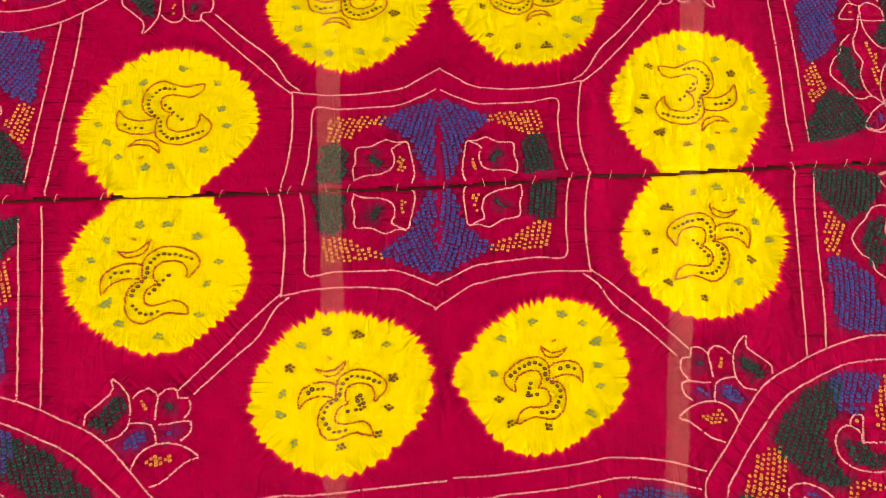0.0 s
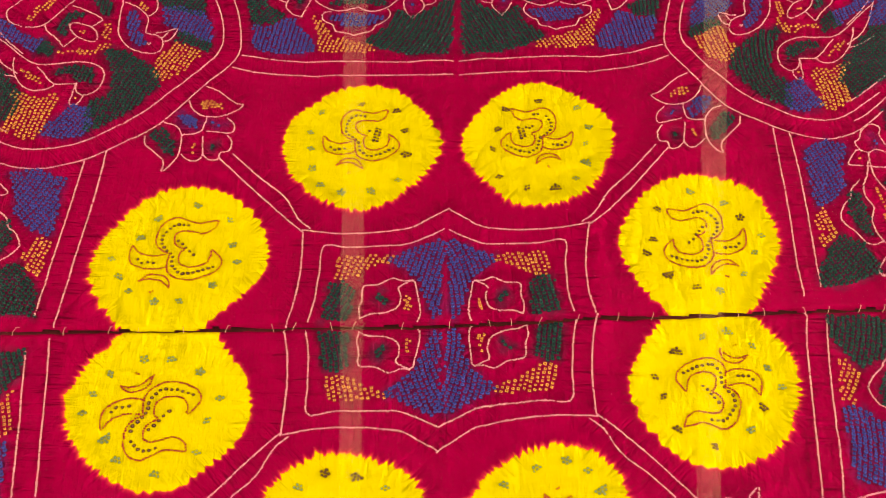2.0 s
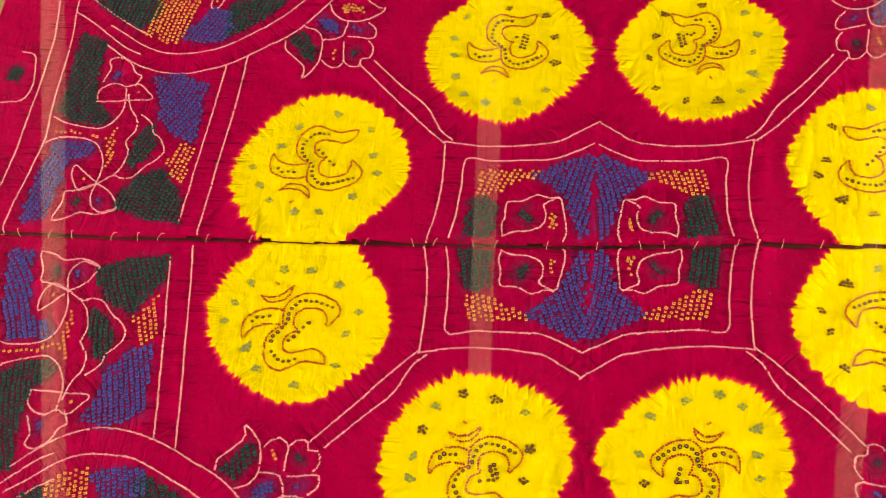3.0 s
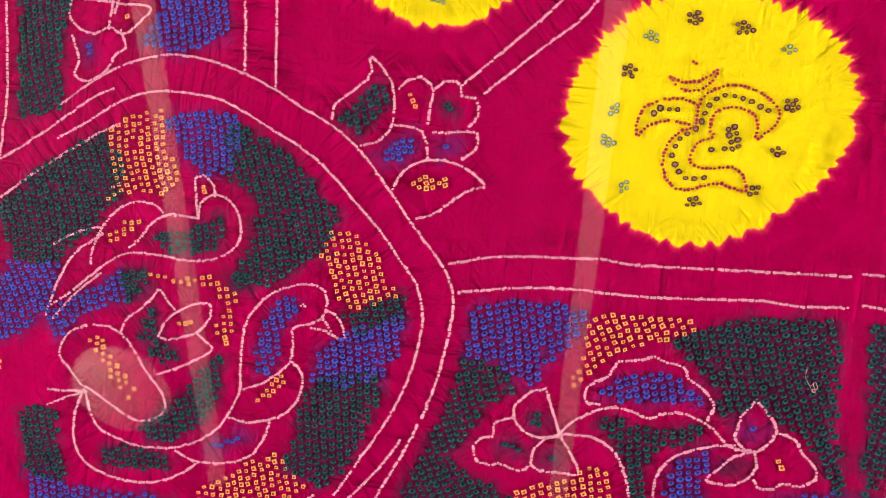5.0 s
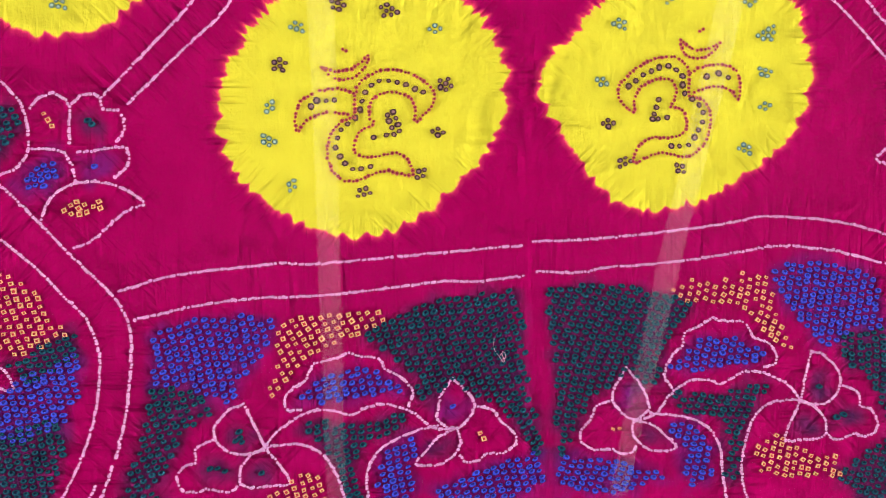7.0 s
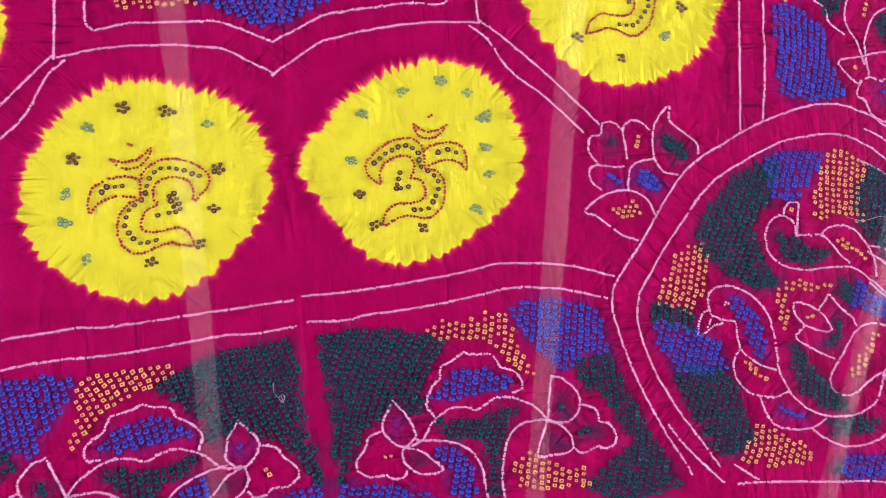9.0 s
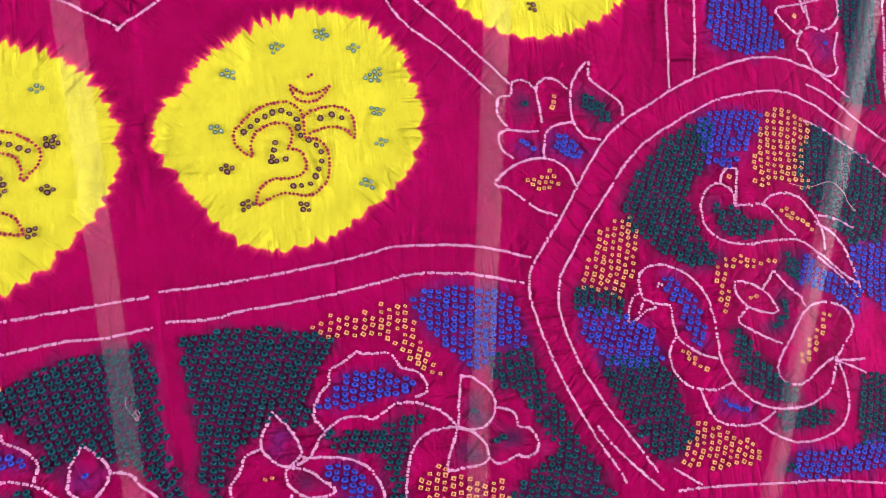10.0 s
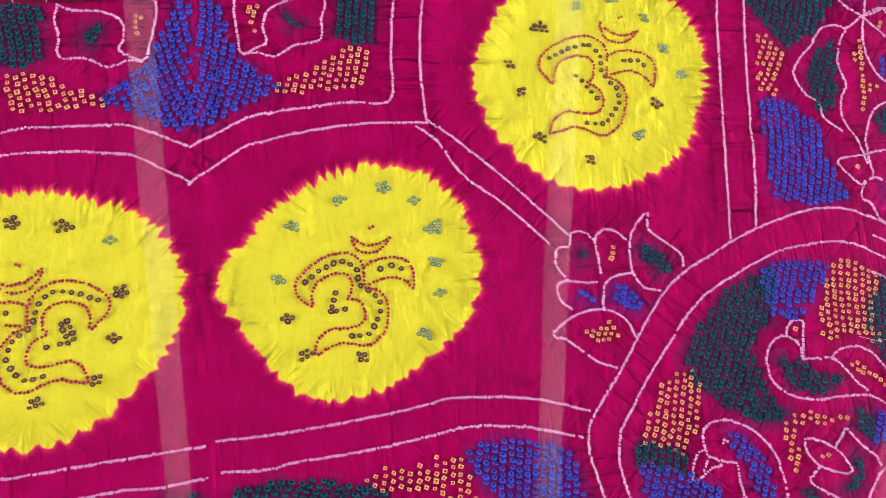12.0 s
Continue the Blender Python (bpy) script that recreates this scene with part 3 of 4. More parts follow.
class Motif:
    """Gathers the strokes and dotted patches of one motif on one quarter."""

    def __init__(self, quarter, shift=None):
        self.quarter, self.shift, self.dots, self.lean = quarter, shift, {}, 0.0

    def put(self, points):
        p = np.array(points, float)
        if self.shift:
            a, b, c, e, f, g = self.shift
            return np.stack([a * p[:, 0] + b * p[:, 1] + c, e * p[:, 0] + f * p[:, 1] + g], 1) / 1000
        return self.quarter.place(p)

    def stroke(self, colour, *points):
        p = smooth_path(self.put(points), GAP[colour])
        keep = RNG.rand(len(p)) > 0.006
        if len(p) > 2:
            gather(p, 1.0 if colour == "pale" else 0.8)
        self.dots.setdefault(colour, []).append(p[keep] + RNG.normal(0, 0.00022, (keep.sum(), 2)))

    def patch(self, colour, *points):
        poly = self.put(points)
        if colour in ("green", "blue"):
            stain(poly, 0 if colour == "green" else 1)
        mid, reach = poly.mean(0), np.hypot(*(poly - poly.mean(0)).T).max() + 0.01
        turn = (0.12 + 0.4 * RNG.rand()) * self.quarter.sx * self.quarter.sz
        wide, tall = (0.0053, 0.0046) if colour == "orange" else (0.0053, 0.0040)
        if colour == "plum":
            wide, tall = 0.0042, 0.0040
        elif reach < 0.028:
            wide, tall = wide * 0.8, tall * 0.9
        n = int(reach / tall) + 2
        u, v = np.meshgrid(np.arange(-n, n + 1) * wide, np.arange(-n, n + 1) * tall, indexing="ij")
        bend = 8.0 * (RNG.rand() - 0.5)
        column = RNG.rand(2 * n + 1, 1) * tall * 0.5
        u, v = u + bend * v * v, v + 0.5 * tall * (np.round(u / wide) % 2) + column
        x = mid[0] + u * math.cos(turn) - v * math.sin(turn) + RNG.normal(0, 0.00035, u.shape)
        z = mid[1] + u * math.sin(turn) + v * math.cos(turn) + RNG.normal(0, 0.00035, u.shape)
        keep = (inside_depth(poly, x, z) > (0.0005 if colour == "orange" or reach < 0.028 else -0.003)) & (RNG.rand(*x.shape) > 0.012)
        if keep.any():
            self.dots.setdefault(colour, []).append(np.stack([x[keep], z[keep]], 1))
            self.lean = turn

    def build(self, name, parent, first, label):
        """The first colour becomes the part; the other colours hang under it."""
        order = sorted(self.dots, key=lambda c: c != first)
        root = None
        for colour in order:
            ob = knot_mesh(name if root is None else colour + "_dots", np.vstack(self.dots[colour]), SIZE[colour], KNOTS[colour], root or parent, label if root is None else "", colour == "orange", *PEAK.get(colour, (0.0009, 1.0)), self.lean)
            root = root or ob
        return root


def motif_centre(m):
    """Quarter of the central panel with a leaf and its dyed blocks, drawn in millimetres on the lower left quarter."""
    m.stroke("pale", (-160.7, -7.2), (-154.7, -35.2), (-152.2, -68.5), (-152.8, -97.8), (-153.8, -120.6))
    m.stroke("pale", (-138.2, -10.1), (-133.9, -32.0), (-131.7, -68.4), (-129.8, -98.9), (-103.5, -95.9), (-70.5, -95.2), (-42.8, -95.1), (-26.1, -100.3), (-2.3, -110.6))
    m.stroke("pale", (-153.8, -120.6), (-140.5, -117.8), (-119.0, -113.8), (-86.4, -112.0), (-59, -113), (-37.0, -115.8), (-20.4, -124.3), (-0.2, -135.5))
    m.stroke("pale", (-83.5, -10.9), (-73.0, -14.6), (-55.6, -15.8), (-44, -22), (-42.1, -34.4), (-44.8, -43.7), (-31, -51))
    m.stroke("pale", (-83.5, -10.9), (-85.4, -22.3), (-82.7, -31.6), (-82.2, -47.0), (-66.2, -48.7), (-51.9, -54.7), (-40.7, -51.0), (-29.3, -49.7), (-25.4, -37.4), (-21.0, -15.5), (-23.3, -4.7))
    m.patch("green", (-121.9, -13.2), (-96.1, -12.9), (-94.7, -44.0), (-105.6, -53.2), (-117.0, -50.3))
    m.patch("green", (-69.5, -34.6), (-58.3, -24.0), (-55.4, -28.3), (-63.7, -38.9))
    m.patch("orange", (-116.1, -56.3), (-94.2, -56.2), (-76.9, -68.1), (-54.3, -74.0), (-51.4, -82.9), (-87.4, -85.9), (-113.4, -86.1))
    m.patch("orange", (-38.4, -12.5), (-29.6, -18.7), (-32.4, -31.3), (-38.0, -37.5))
    m.patch("blue", (-54.3, -77.0), (-37.6, -64.9), (-23.6, -52.8), (-12.3, -24.9), (-6.5, -9.0), (-2.4, -12.2), (-3.7, -43.4), (-3.8, -61.7), (-1.1, -91.5), (-6.7, -97.3), (-31.8, -85.7))
    m.stroke("pale", (-245.5, -212.1), (-220.6, -186.5), (-198.6, -163.5), (-171.5, -134.6), (-155.5, -119.5))
    m.stroke("pale", (-230.9, -216.0), (-202.9, -188.4), (-174.7, -161.7), (-159.7, -134.6), (-146.7, -122.3))


def motif_flower(m):
    """Spray of leaves and petals on the diagonal, drawn in millimetres on the lower left quarter."""
    m.stroke("pale", (-328.7, -242.4), (-327.6, -233.4), (-317.5, -223.6), (-307.4, -213.9), (-306.2, -206.8), (-307.9, -200.6), (-301.0, -204.6), (-292.7, -214.4), (-289.4, -222.9), (-288.0, -236.9), (-289.7, -245.9), (-296.3, -253.6), (-307.0, -257.5))
    m.stroke("pale", (-286.9, -218.5), (-282.0, -213.5), (-275.0, -210.4), (-269.5, -211.4), (-264.3, -217.2), (-264.5, -226.0), (-265.1, -238.3))
    m.stroke("pale", (-264.3, -217.2), (-257.0, -211.3), (-248.1, -211.2), (-244.8, -219.0), (-236.5, -220.0), (-233.1, -228.4), (-235.1, -233.8), (-238.2, -237.6))
    m.stroke("pale", (-260.9, -244.2), (-250.2, -242.9), (-236.1, -240.9), (-231.4, -245.0), (-233.1, -252.8), (-239.7, -258.7))
    m.stroke("pale", (-286.4, -242.0), (-275.5, -242.1), (-267.2, -245.5), (-263.5, -254.0), (-262, -262))
    m.stroke("pale", (-282.5, -283.2), (-279.6, -275.1), (-273.1, -267.3), (-262.7, -262.1), (-248.4, -261.3), (-235.4, -265.3), (-223.8, -273.7), (-232.4, -277.4), (-242.3, -285.5), (-252.3, -294.4), (-264.4, -300.6))
    m.patch("green", (-319.5, -241.6), (-311.3, -230.2), (-299.5, -219.6), (-296.1, -228.8), (-303.2, -238.3), (-309.7, -247.8), (-315.4, -245.8))
    m.patch("green", (-258.1, -225.4), (-252.4, -221.4), (-249.9, -228.1), (-254.4, -230.3))
    m.patch("orange", (-280.0, -222.1), (-275.0, -218.1), (-271.5, -231.9), (-276.3, -234.1))
    m.patch("orange", (-271.7, -281.4), (-265.7, -268.4), (-258.0, -272.9), (-245.0, -269.8), (-245.1, -275.9), (-257.0, -283.5))
    m.patch("blue", (-293.5, -264.0), (-285.4, -252.6), (-273.3, -246.8), (-269.8, -256.4), (-278.8, -264.3), (-289.3, -268.9))
    m.patch("blue", (-258.8, -254.6), (-247.9, -248.3), (-243, -251), (-256.0, -257.2))


def motif_medallion(m):
    """Round corner medallion with two birds and a vase, drawn in millimetres on the lower left quarter."""
    m.stroke("pale", (-522.9, -253.7), (-503.9, -238.3), (-485.0, -225.6), (-466.0, -217.5), (-446.9, -212.6), (-427.6, -212.4), (-408.2, -215.5), (-388.7, -220.6), (-369.2, -228.2), (-349.6, -237.9), (-330.2, -246.1), (-310.5, -258.5), (-290.3, -278.0), (-269.8, -300.9), (-249.5, -321.9), (-239.1, -335.1), (-234.1, -348.9), (-233.7, -363.3), (-235.9, -385.3), (-240.6, -411.5), (-251.9, -446.3), (-264.1, -474.2), (-269.2, -487.0))
    m.stroke("pale", (-521.3, -277.0), (-502.1, -264.0), (-483.2, -250.4), (-464.2, -241.0), (-445.0, -236.8), (-425.6, -236.8), (-406.2, -238.7), (-386.6, -246.0), (-366.8, -255.0), (-347.2, -263.9), (-327.4, -276.3), (-307.2, -294.0), (-287.1, -311.7), (-270.6, -329.7), (-260.4, -341.2), (-255.7, -351.5), (-252.5, -365.6), (-254.0, -387.6), (-259.1, -410.3), (-268.0, -433.7), (-280.6, -457.8), (-296.7, -488.4))
    m.stroke("pale", (-257.6, -444.9), (-266.4, -461.1), (-279.9, -479.9), (-297.9, -502.2))
    m.stroke("pale", (-310.8, -491.2), (-331.3, -509.4))
    m.stroke("pale", (-565.0, -297.1), (-540.9, -280.3), (-503.2, -249.9), (-484.5, -238.9))
    m.stroke("pale", (-565.3, -326.9), (-535.1, -301.8), (-497.2, -274.1), (-477.6, -262.6))
    m.stroke("pale", (-413.2, -318.8), (-412.1, -308.7), (-404.9, -302.4), (-395.1, -303.2), (-386.9, -309.7), (-382.2, -320.2), (-383.2, -331.4), (-390.2, -339.6), (-401.3, -345.3), (-416.7, -348.2), (-436.4, -347.4), (-456.1, -348.1), (-467.8, -352.1), (-479.1, -361.0), (-490.4, -371.8), (-501.8, -382.6), (-513.4, -391.7))
    m.stroke("pale", (-460.3, -344.9), (-453.0, -337.3), (-445.8, -327.1), (-436.6, -319.8), (-426.9, -318.8), (-413.2, -318.8))
    m.stroke("pale", (-487.2, -360.0), (-487.1, -350.5), (-482.9, -336.8), (-473.9, -322.7), (-462.6, -314.8), (-452.8, -313.0), (-442.9, -314.5), (-436.6, -319.8))
    m.stroke("pale", (-516.3, -350.0), (-504.7, -342.2), (-492.9, -336.8), (-483.1, -334.2))
    m.stroke("pale", (-413.2, -318.8), (-416.4, -303.6), (-418.0, -292.7), (-411.6, -290.3), (-405.5, -295.1), (-402.9, -302.2))
    m.patch("green", (-398.7, -316.5), (-396.1, -315.5), (-395.7, -319.9), (-398.8, -320.2))
    m.patch("green", (-439.4, -333.9), (-421.8, -333.8), (-409.0, -323.1), (-395.4, -323.5), (-398.3, -334.9), (-413.4, -340.3), (-431.0, -341.2))
    m.patch("orange", (-480.4, -344.1), (-469.4, -329.7), (-454.1, -321.7), (-449.9, -325.0), (-461.1, -335.2), (-476.2, -345.5))
    m.patch("orange", (-413.9, -296.0), (-410.9, -294.9), (-408.8, -301.0), (-411.8, -302.4))
    m.stroke("pale", (-319.5, -355.4), (-326.1, -352.5), (-335.5, -352.9), (-346.6, -356.7), (-357.4, -363.6), (-366.1, -373.9), (-371.6, -385.8), (-372.5, -402.7), (-371.3, -417.6), (-370.3, -428.8), (-372.4, -436.6), (-377.2, -448.7), (-384.2, -459.2), (-395.2, -468.4), (-410.5, -475.5), (-426.2, -478.5), (-442.2, -478.9), (-458.6, -475.4), (-469.1, -471.0), (-475.8, -462.2), (-481.6, -449.4))
    m.stroke("pale", (-319.5, -355.4), (-317.0, -362.4), (-318.7, -371.8), (-325.8, -377.5), (-336.8, -381.5), (-338.2, -387.2), (-337.4, -396.4), (-338.4, -405.8), (-345.3, -414.2), (-356.1, -423.1), (-367.3, -428.4))
    m.stroke("pale", (-316.5, -367.9), (-311.5, -369.1), (-306.5, -374.0), (-302.5, -384.6), (-310.1, -383.7), (-317.9, -381.0), (-325.5, -380.8))
    m.stroke("pale", (-318.6, -373.7), (-312.3, -380.3))
    m.stroke("pale", (-335.0, -367.2), (-333.3, -365.5), (-331.6, -367.1))
    m.patch("blue", (-359.0, -389.8), (-354.2, -378.0), (-347.6, -367.2), (-340.1, -365.2), (-341.2, -374.6), (-349.8, -384.9), (-348.5, -399.7), (-355.0, -413.6), (-359.7, -412.3))
    m.patch("blue", (-387.2, -470.3), (-376.0, -463.8), (-364.6, -459.1), (-362.5, -461.1), (-375.5, -469.4), (-384.9, -473.8))
    m.stroke("pale", (-336.5, -405.6), (-330.4, -410.4), (-327.7, -419.4), (-330.5, -431.0), (-339.1, -441.6), (-350.2, -446.9), (-363.4, -450.6), (-375.2, -449.2))
    m.stroke("pale", (-347.1, -446.4), (-349.2, -458.1), (-355.9, -470.4), (-367.0, -477.8), (-382.3, -481.9), (-398.0, -482.2), (-410.3, -478.2))
    m.stroke("pale", (-483.0, -447.7), (-487.2, -463.8), (-485.8, -483.1), (-477.5, -495.6), (-464.8, -501.6), (-444.3, -504.5), (-424.3, -502.3), (-405.1, -492.9), (-394.0, -483.6))
    m.patch("orange", (-362.0, -435.2), (-353.9, -426.6), (-346.9, -418.2), (-337.9, -411.4), (-335.8, -413.7), (-344.4, -425.3), (-354.9, -437.3))
    m.patch("green", (-463.8, -487.8), (-449.9, -483.9), (-433.7, -485.4), (-415.9, -482.9), (-417.4, -488.9), (-437.1, -492.9), (-459.4, -493.0))
    m.stroke("pale", (-480.3, -401.1), (-468.1, -401.5), (-455.6, -407.6), (-444.7, -419.5), (-435.9, -429.9), (-427.3, -438.3), (-421.9, -447.1), (-424.0, -455.1), (-431.6, -460.0), (-441.5, -462.1), (-451.8, -458.9), (-464.3, -452.9), (-476.9, -446.9), (-485.3, -444.1), (-494.0, -435.6), (-502.8, -427.0), (-503.4, -419.4), (-498, -409), (-486.2, -403.0))
    m.stroke("pale", (-509.4, -451.2), (-497.1, -450.3), (-480.9, -448.2))
    m.stroke("pale", (-508.6, -462.0), (-496.8, -455.3), (-480.9, -448.2))
    m.stroke("pale", (-460.0, -403.1), (-456.6, -394.3), (-447.3, -385.6), (-440.0, -377.2), (-435.3, -370.9), (-428.1, -377.6), (-422.6, -382.6))
    m.stroke("pale", (-432.1, -401.9), (-428.9, -392.8), (-419.8, -383.0), (-406.6, -376.2), (-398.1, -375.9), (-397.3, -385.2), (-405.1, -395.5), (-416.4, -400.7), (-426.1, -403.8), (-432.1, -401.9))
    m.stroke("pale", (-405.0, -396.3), (-398.8, -400.4), (-393.6, -406.2), (-407.3, -416.6), (-420.5, -424.0), (-430.1, -428.3))
    m.patch("orange", (-487.6, -411.6), (-473.7, -407.9), (-462.6, -421.8), (-445.3, -438.8), (-444.4, -450.2), (-456.9, -444.2), (-470.0, -430.5), (-479.2, -416.3))
    m.patch("orange", (-421.0, -392.6), (-415.6, -386.7), (-406.4, -388.2), (-413.1, -393.5))
    m.patch("green", (-444.5, -396.6), (-437.2, -387.4), (-436.0, -403.2), (-429.5, -410.0), (-419.3, -414.4), (-425.0, -417.8), (-435.1, -414.5), (-441.8, -405.8))
    m.patch("orange", (-486.0, -266.2), (-463.4, -251.2), (-444.0, -249.4), (-438.3, -272.7), (-428.8, -293.8), (-433.6, -307.3), (-455.4, -305.8), (-486.2, -318.4), (-475.7, -298.6))
    m.patch("orange", (-323.8, -315.7), (-309.2, -312.3), (-293.7, -319.7), (-281.4, -332.7), (-270.2, -353.2), (-282.6, -358.3), (-302.0, -369.8), (-316.8, -351.4), (-325.9, -334.2))
    m.patch("orange", (-392.6, -500.7), (-366.6, -481.5), (-340.8, -466.4), (-332.5, -472.8), (-316.0, -485.6), (-322.8, -495.0), (-345.3, -503.3), (-391.8, -510.3))
    m.patch("orange", (-447.3, -359.2), (-423.6, -360.2), (-400.7, -353.0), (-388.5, -359.8), (-378.3, -366.1), (-380.9, -381.3), (-379.4, -399.8), (-389, -401), (-394.1, -386.6), (-387.3, -374.6), (-399.7, -364.9), (-415.2, -366.7), (-438.9, -365.7))
    m.patch("green", (-397.2, -256.0), (-377.6, -261.4), (-358.0, -270.3), (-337.6, -288.2), (-319.1, -306.1), (-322.9, -326.5), (-343.9, -343.5), (-361.8, -356.7), (-379.6, -351.3), (-371.6, -332.0), (-369.7, -309.7), (-374.7, -295.6), (-390.5, -289.9), (-395.8, -272.2))
    m.patch("green", (-302.0, -369.8), (-268.4, -353.0), (-267.3, -363.8), (-295.6, -378.2))
    m.patch("green", (-314.7, -415.8), (-278.1, -405.4), (-276.7, -420.1), (-285.4, -447.3), (-294.5, -471.1), (-308.6, -482.6), (-332.2, -476.5), (-326.6, -453.0), (-324.8, -430.2))
    m.patch("green", (-435.0, -468.2), (-409.1, -443.5), (-395.2, -420.7), (-388.1, -412.2), (-386.8, -427.2), (-392.7, -450.8), (-414.8, -471.1), (-430.7, -471.5))
    m.patch("green", (-466.8, -365.2), (-447.5, -357.3), (-444.5, -370.1), (-457.5, -383.0))
    m.patch("green", (-388.8, -356.1), (-377.7, -351.1), (-365.6, -357.1), (-380.5, -363.3))
    m.patch("blue", (-441.5, -256.5), (-420.8, -249.1), (-397.6, -250.6), (-391.0, -260.9), (-395.7, -283.2), (-413.7, -288.6), (-426.4, -275.2))
    m.patch("blue", (-316.6, -395.6), (-295.5, -380.0), (-267.0, -367.4), (-268.5, -389.5), (-278.1, -405.4), (-299.8, -413.8), (-318.6, -414.5))
    m.patch("blue", (-513.1, -397.4), (-497.4, -387.9), (-478, -376), (-467.6, -365.3), (-459.6, -381.4), (-469.5, -382.6), (-488.8, -394.5), (-507.9, -412.2))
    m.patch("green", (-489.4, -271.7), (-472.1, -290.1), (-474.2, -310.5), (-501.0, -346.3), (-514.2, -359.4), (-540.9, -363.9), (-560.5, -333.9), (-534.9, -302.8))
    m.patch("blue", (-550.4, -370.2), (-512.7, -365.1), (-517.1, -390.1), (-537.9, -414.7), (-558.4, -421.0), (-557.3, -395.7))
    m.patch("orange", (-575.1, -439.6), (-552.5, -431.2), (-544.8, -439.4), (-558.9, -458.3), (-570.0, -457.8))
    m.stroke("pale", (-517.2, -399.7), (-510.2, -374.5), (-499.2, -353.4), (-480.9, -338.7))
    m.stroke("pale", (-511.3, -401.3), (-497.1, -382.4), (-479.6, -365.5))
    m.patch("blue", (-422.6, -513.9), (-476.2, -518.2), (-515.3, -513.3), (-507.6, -533.5), (-444.3, -529.5), (-420.4, -523.1))
    m.patch("green", (-505.1, -465.3), (-529.2, -471.4), (-516.0, -511.3), (-491.8, -513.4))
    m.patch("green", (-408.6, -515.0), (-421.3, -514.4), (-419.4, -522.9), (-406.8, -520.3))


def motif_floral_panel(m):
    """Panel with arched vines and blossoms, drawn in millimetres on the lower left quarter."""
    m.stroke("pale", (-240.0, -326.2), (-227.8, -322.3), (-213.9, -318.3), (-189.4, -314.5), (-161.6, -312.1), (-144.4, -310.1), (-127, -311), (-93.2, -308.5), (-43.5, -304.3), (-11.0, -301.9), (1.9, -301.1))
    m.stroke("pale", (-231.1, -343.2), (-218.7, -340.6), (-194.3, -335.3), (-159.4, -331.2), (-131.7, -330.8), (-107.8, -329.3), (-74.3, -325.4), (-44.6, -322.2), (-24.7, -322.6), (2.4, -319.4))
    m.stroke("pale", (-134.2, -401.0), (-142.0, -400.2), (-143.8, -393.3), (-139.2, -387.3), (-131.0, -382.7), (-126.9, -373.3), (-116.8, -370.2), (-110.1, -368.3), (-105.2, -365.9), (-96.4, -368.3), (-86.0, -369.8), (-82.5, -376.4), (-76.3, -379.1), (-68.8, -385.2), (-65.3, -391.7), (-68.2, -399.2))
    m.stroke("pale", (-156.3, -423.8), (-148.6, -413.7), (-138.8, -407.0), (-127.1, -401.8), (-116.7, -401.5), (-109.6, -403.0), (-102.5, -404.6), (-96.0, -401.2), (-86.0, -398.1), (-75.6, -399.5), (-64.9, -404.0), (-53.6, -413.1), (-43.2, -415.2))
    m.stroke("pale", (-168.2, -396.1), (-176.7, -399.4), (-184.8, -407.7), (-186.5, -415.2), (-181.3, -423.6), (-171.9, -427.8), (-159.6, -426.1), (-156.3, -423.8), (-158.9, -416.9), (-163.5, -406.7), (-168.2, -396.1))
    m.stroke("pale", (-156.3, -423.8), (-164.7, -428.6), (-171.0, -436.7), (-171.0, -445.9), (-164.3, -448.6), (-153.7, -447.8), (-141.4, -446.7), (-146.0, -436.9), (-156.3, -423.8))
    m.stroke("pale", (-187.3, -418.2), (-197.5, -423.3), (-197.8, -431.4), (-205.4, -434.3), (-209.0, -442.1), (-205.7, -449.0), (-196.5, -450.3), (-191.3, -448.1), (-185.7, -449.8), (-176.7, -450.4), (-171.7, -446.0))
    m.stroke("pale", (-156.3, -423.8), (-145.9, -422.4), (-131.7, -422.9), (-120.5, -429.6), (-114.1, -439.5), (-109.2, -451.5), (-107.3, -462.8), (-108.3, -474.9), (-112.1, -488.3))
    m.stroke("pale", (-96.6, -485.9), (-94.6, -472.8), (-93.2, -460.7), (-94.3, -445.7), (-90.6, -432.6), (-79.8, -422.1), (-63.5, -415.5), (-50.3, -412.3))
    m.stroke("pale", (-41.2, -382.6), (-47.6, -392.9), (-50.3, -403.8), (-48.8, -410.7), (-38.2, -414.5), (-30.6, -408.1), (-27.2, -400.6), (-30.9, -392.4), (-41.2, -382.6))
    m.stroke("pale", (-38.2, -414.5), (-49.4, -419.6), (-56.9, -427.8), (-63.6, -436.9), (-50.6, -437.5), (-41.1, -432.6), (-35.5, -422.9), (-38.2, -414.5))
    m.stroke("pale", (-26.6, -400.6), (-16.3, -402.7), (-10.3, -410.6), (-2.1, -418.2), (-1.8, -425.2), (-9.5, -430.5), (-19.4, -431.2), (-24.0, -434.7), (-32.2, -435.9), (-36.1, -431.9))
    m.patch("blue", (-219.1, -354.3), (-193.1, -345.8), (-165.0, -344.2), (-152.3, -348.0), (-157.5, -364.7), (-171.6, -380.8), (-177.5, -392.3), (-188.4, -390.1), (-200.2, -380.8), (-219.7, -383.3))
    m.patch("blue", (-133.3, -393.7), (-118.8, -382.9), (-95.3, -378.0), (-73.6, -387.6), (-100.4, -392.9), (-121.0, -393.9))
    m.patch("blue", (-82.3, -459.0), (-85.8, -444.4), (-79.0, -429.1), (-66.1, -422.0), (-63.8, -427.0), (-72.6, -438.9), (-67.6, -452.5), (-71.4, -463.9))
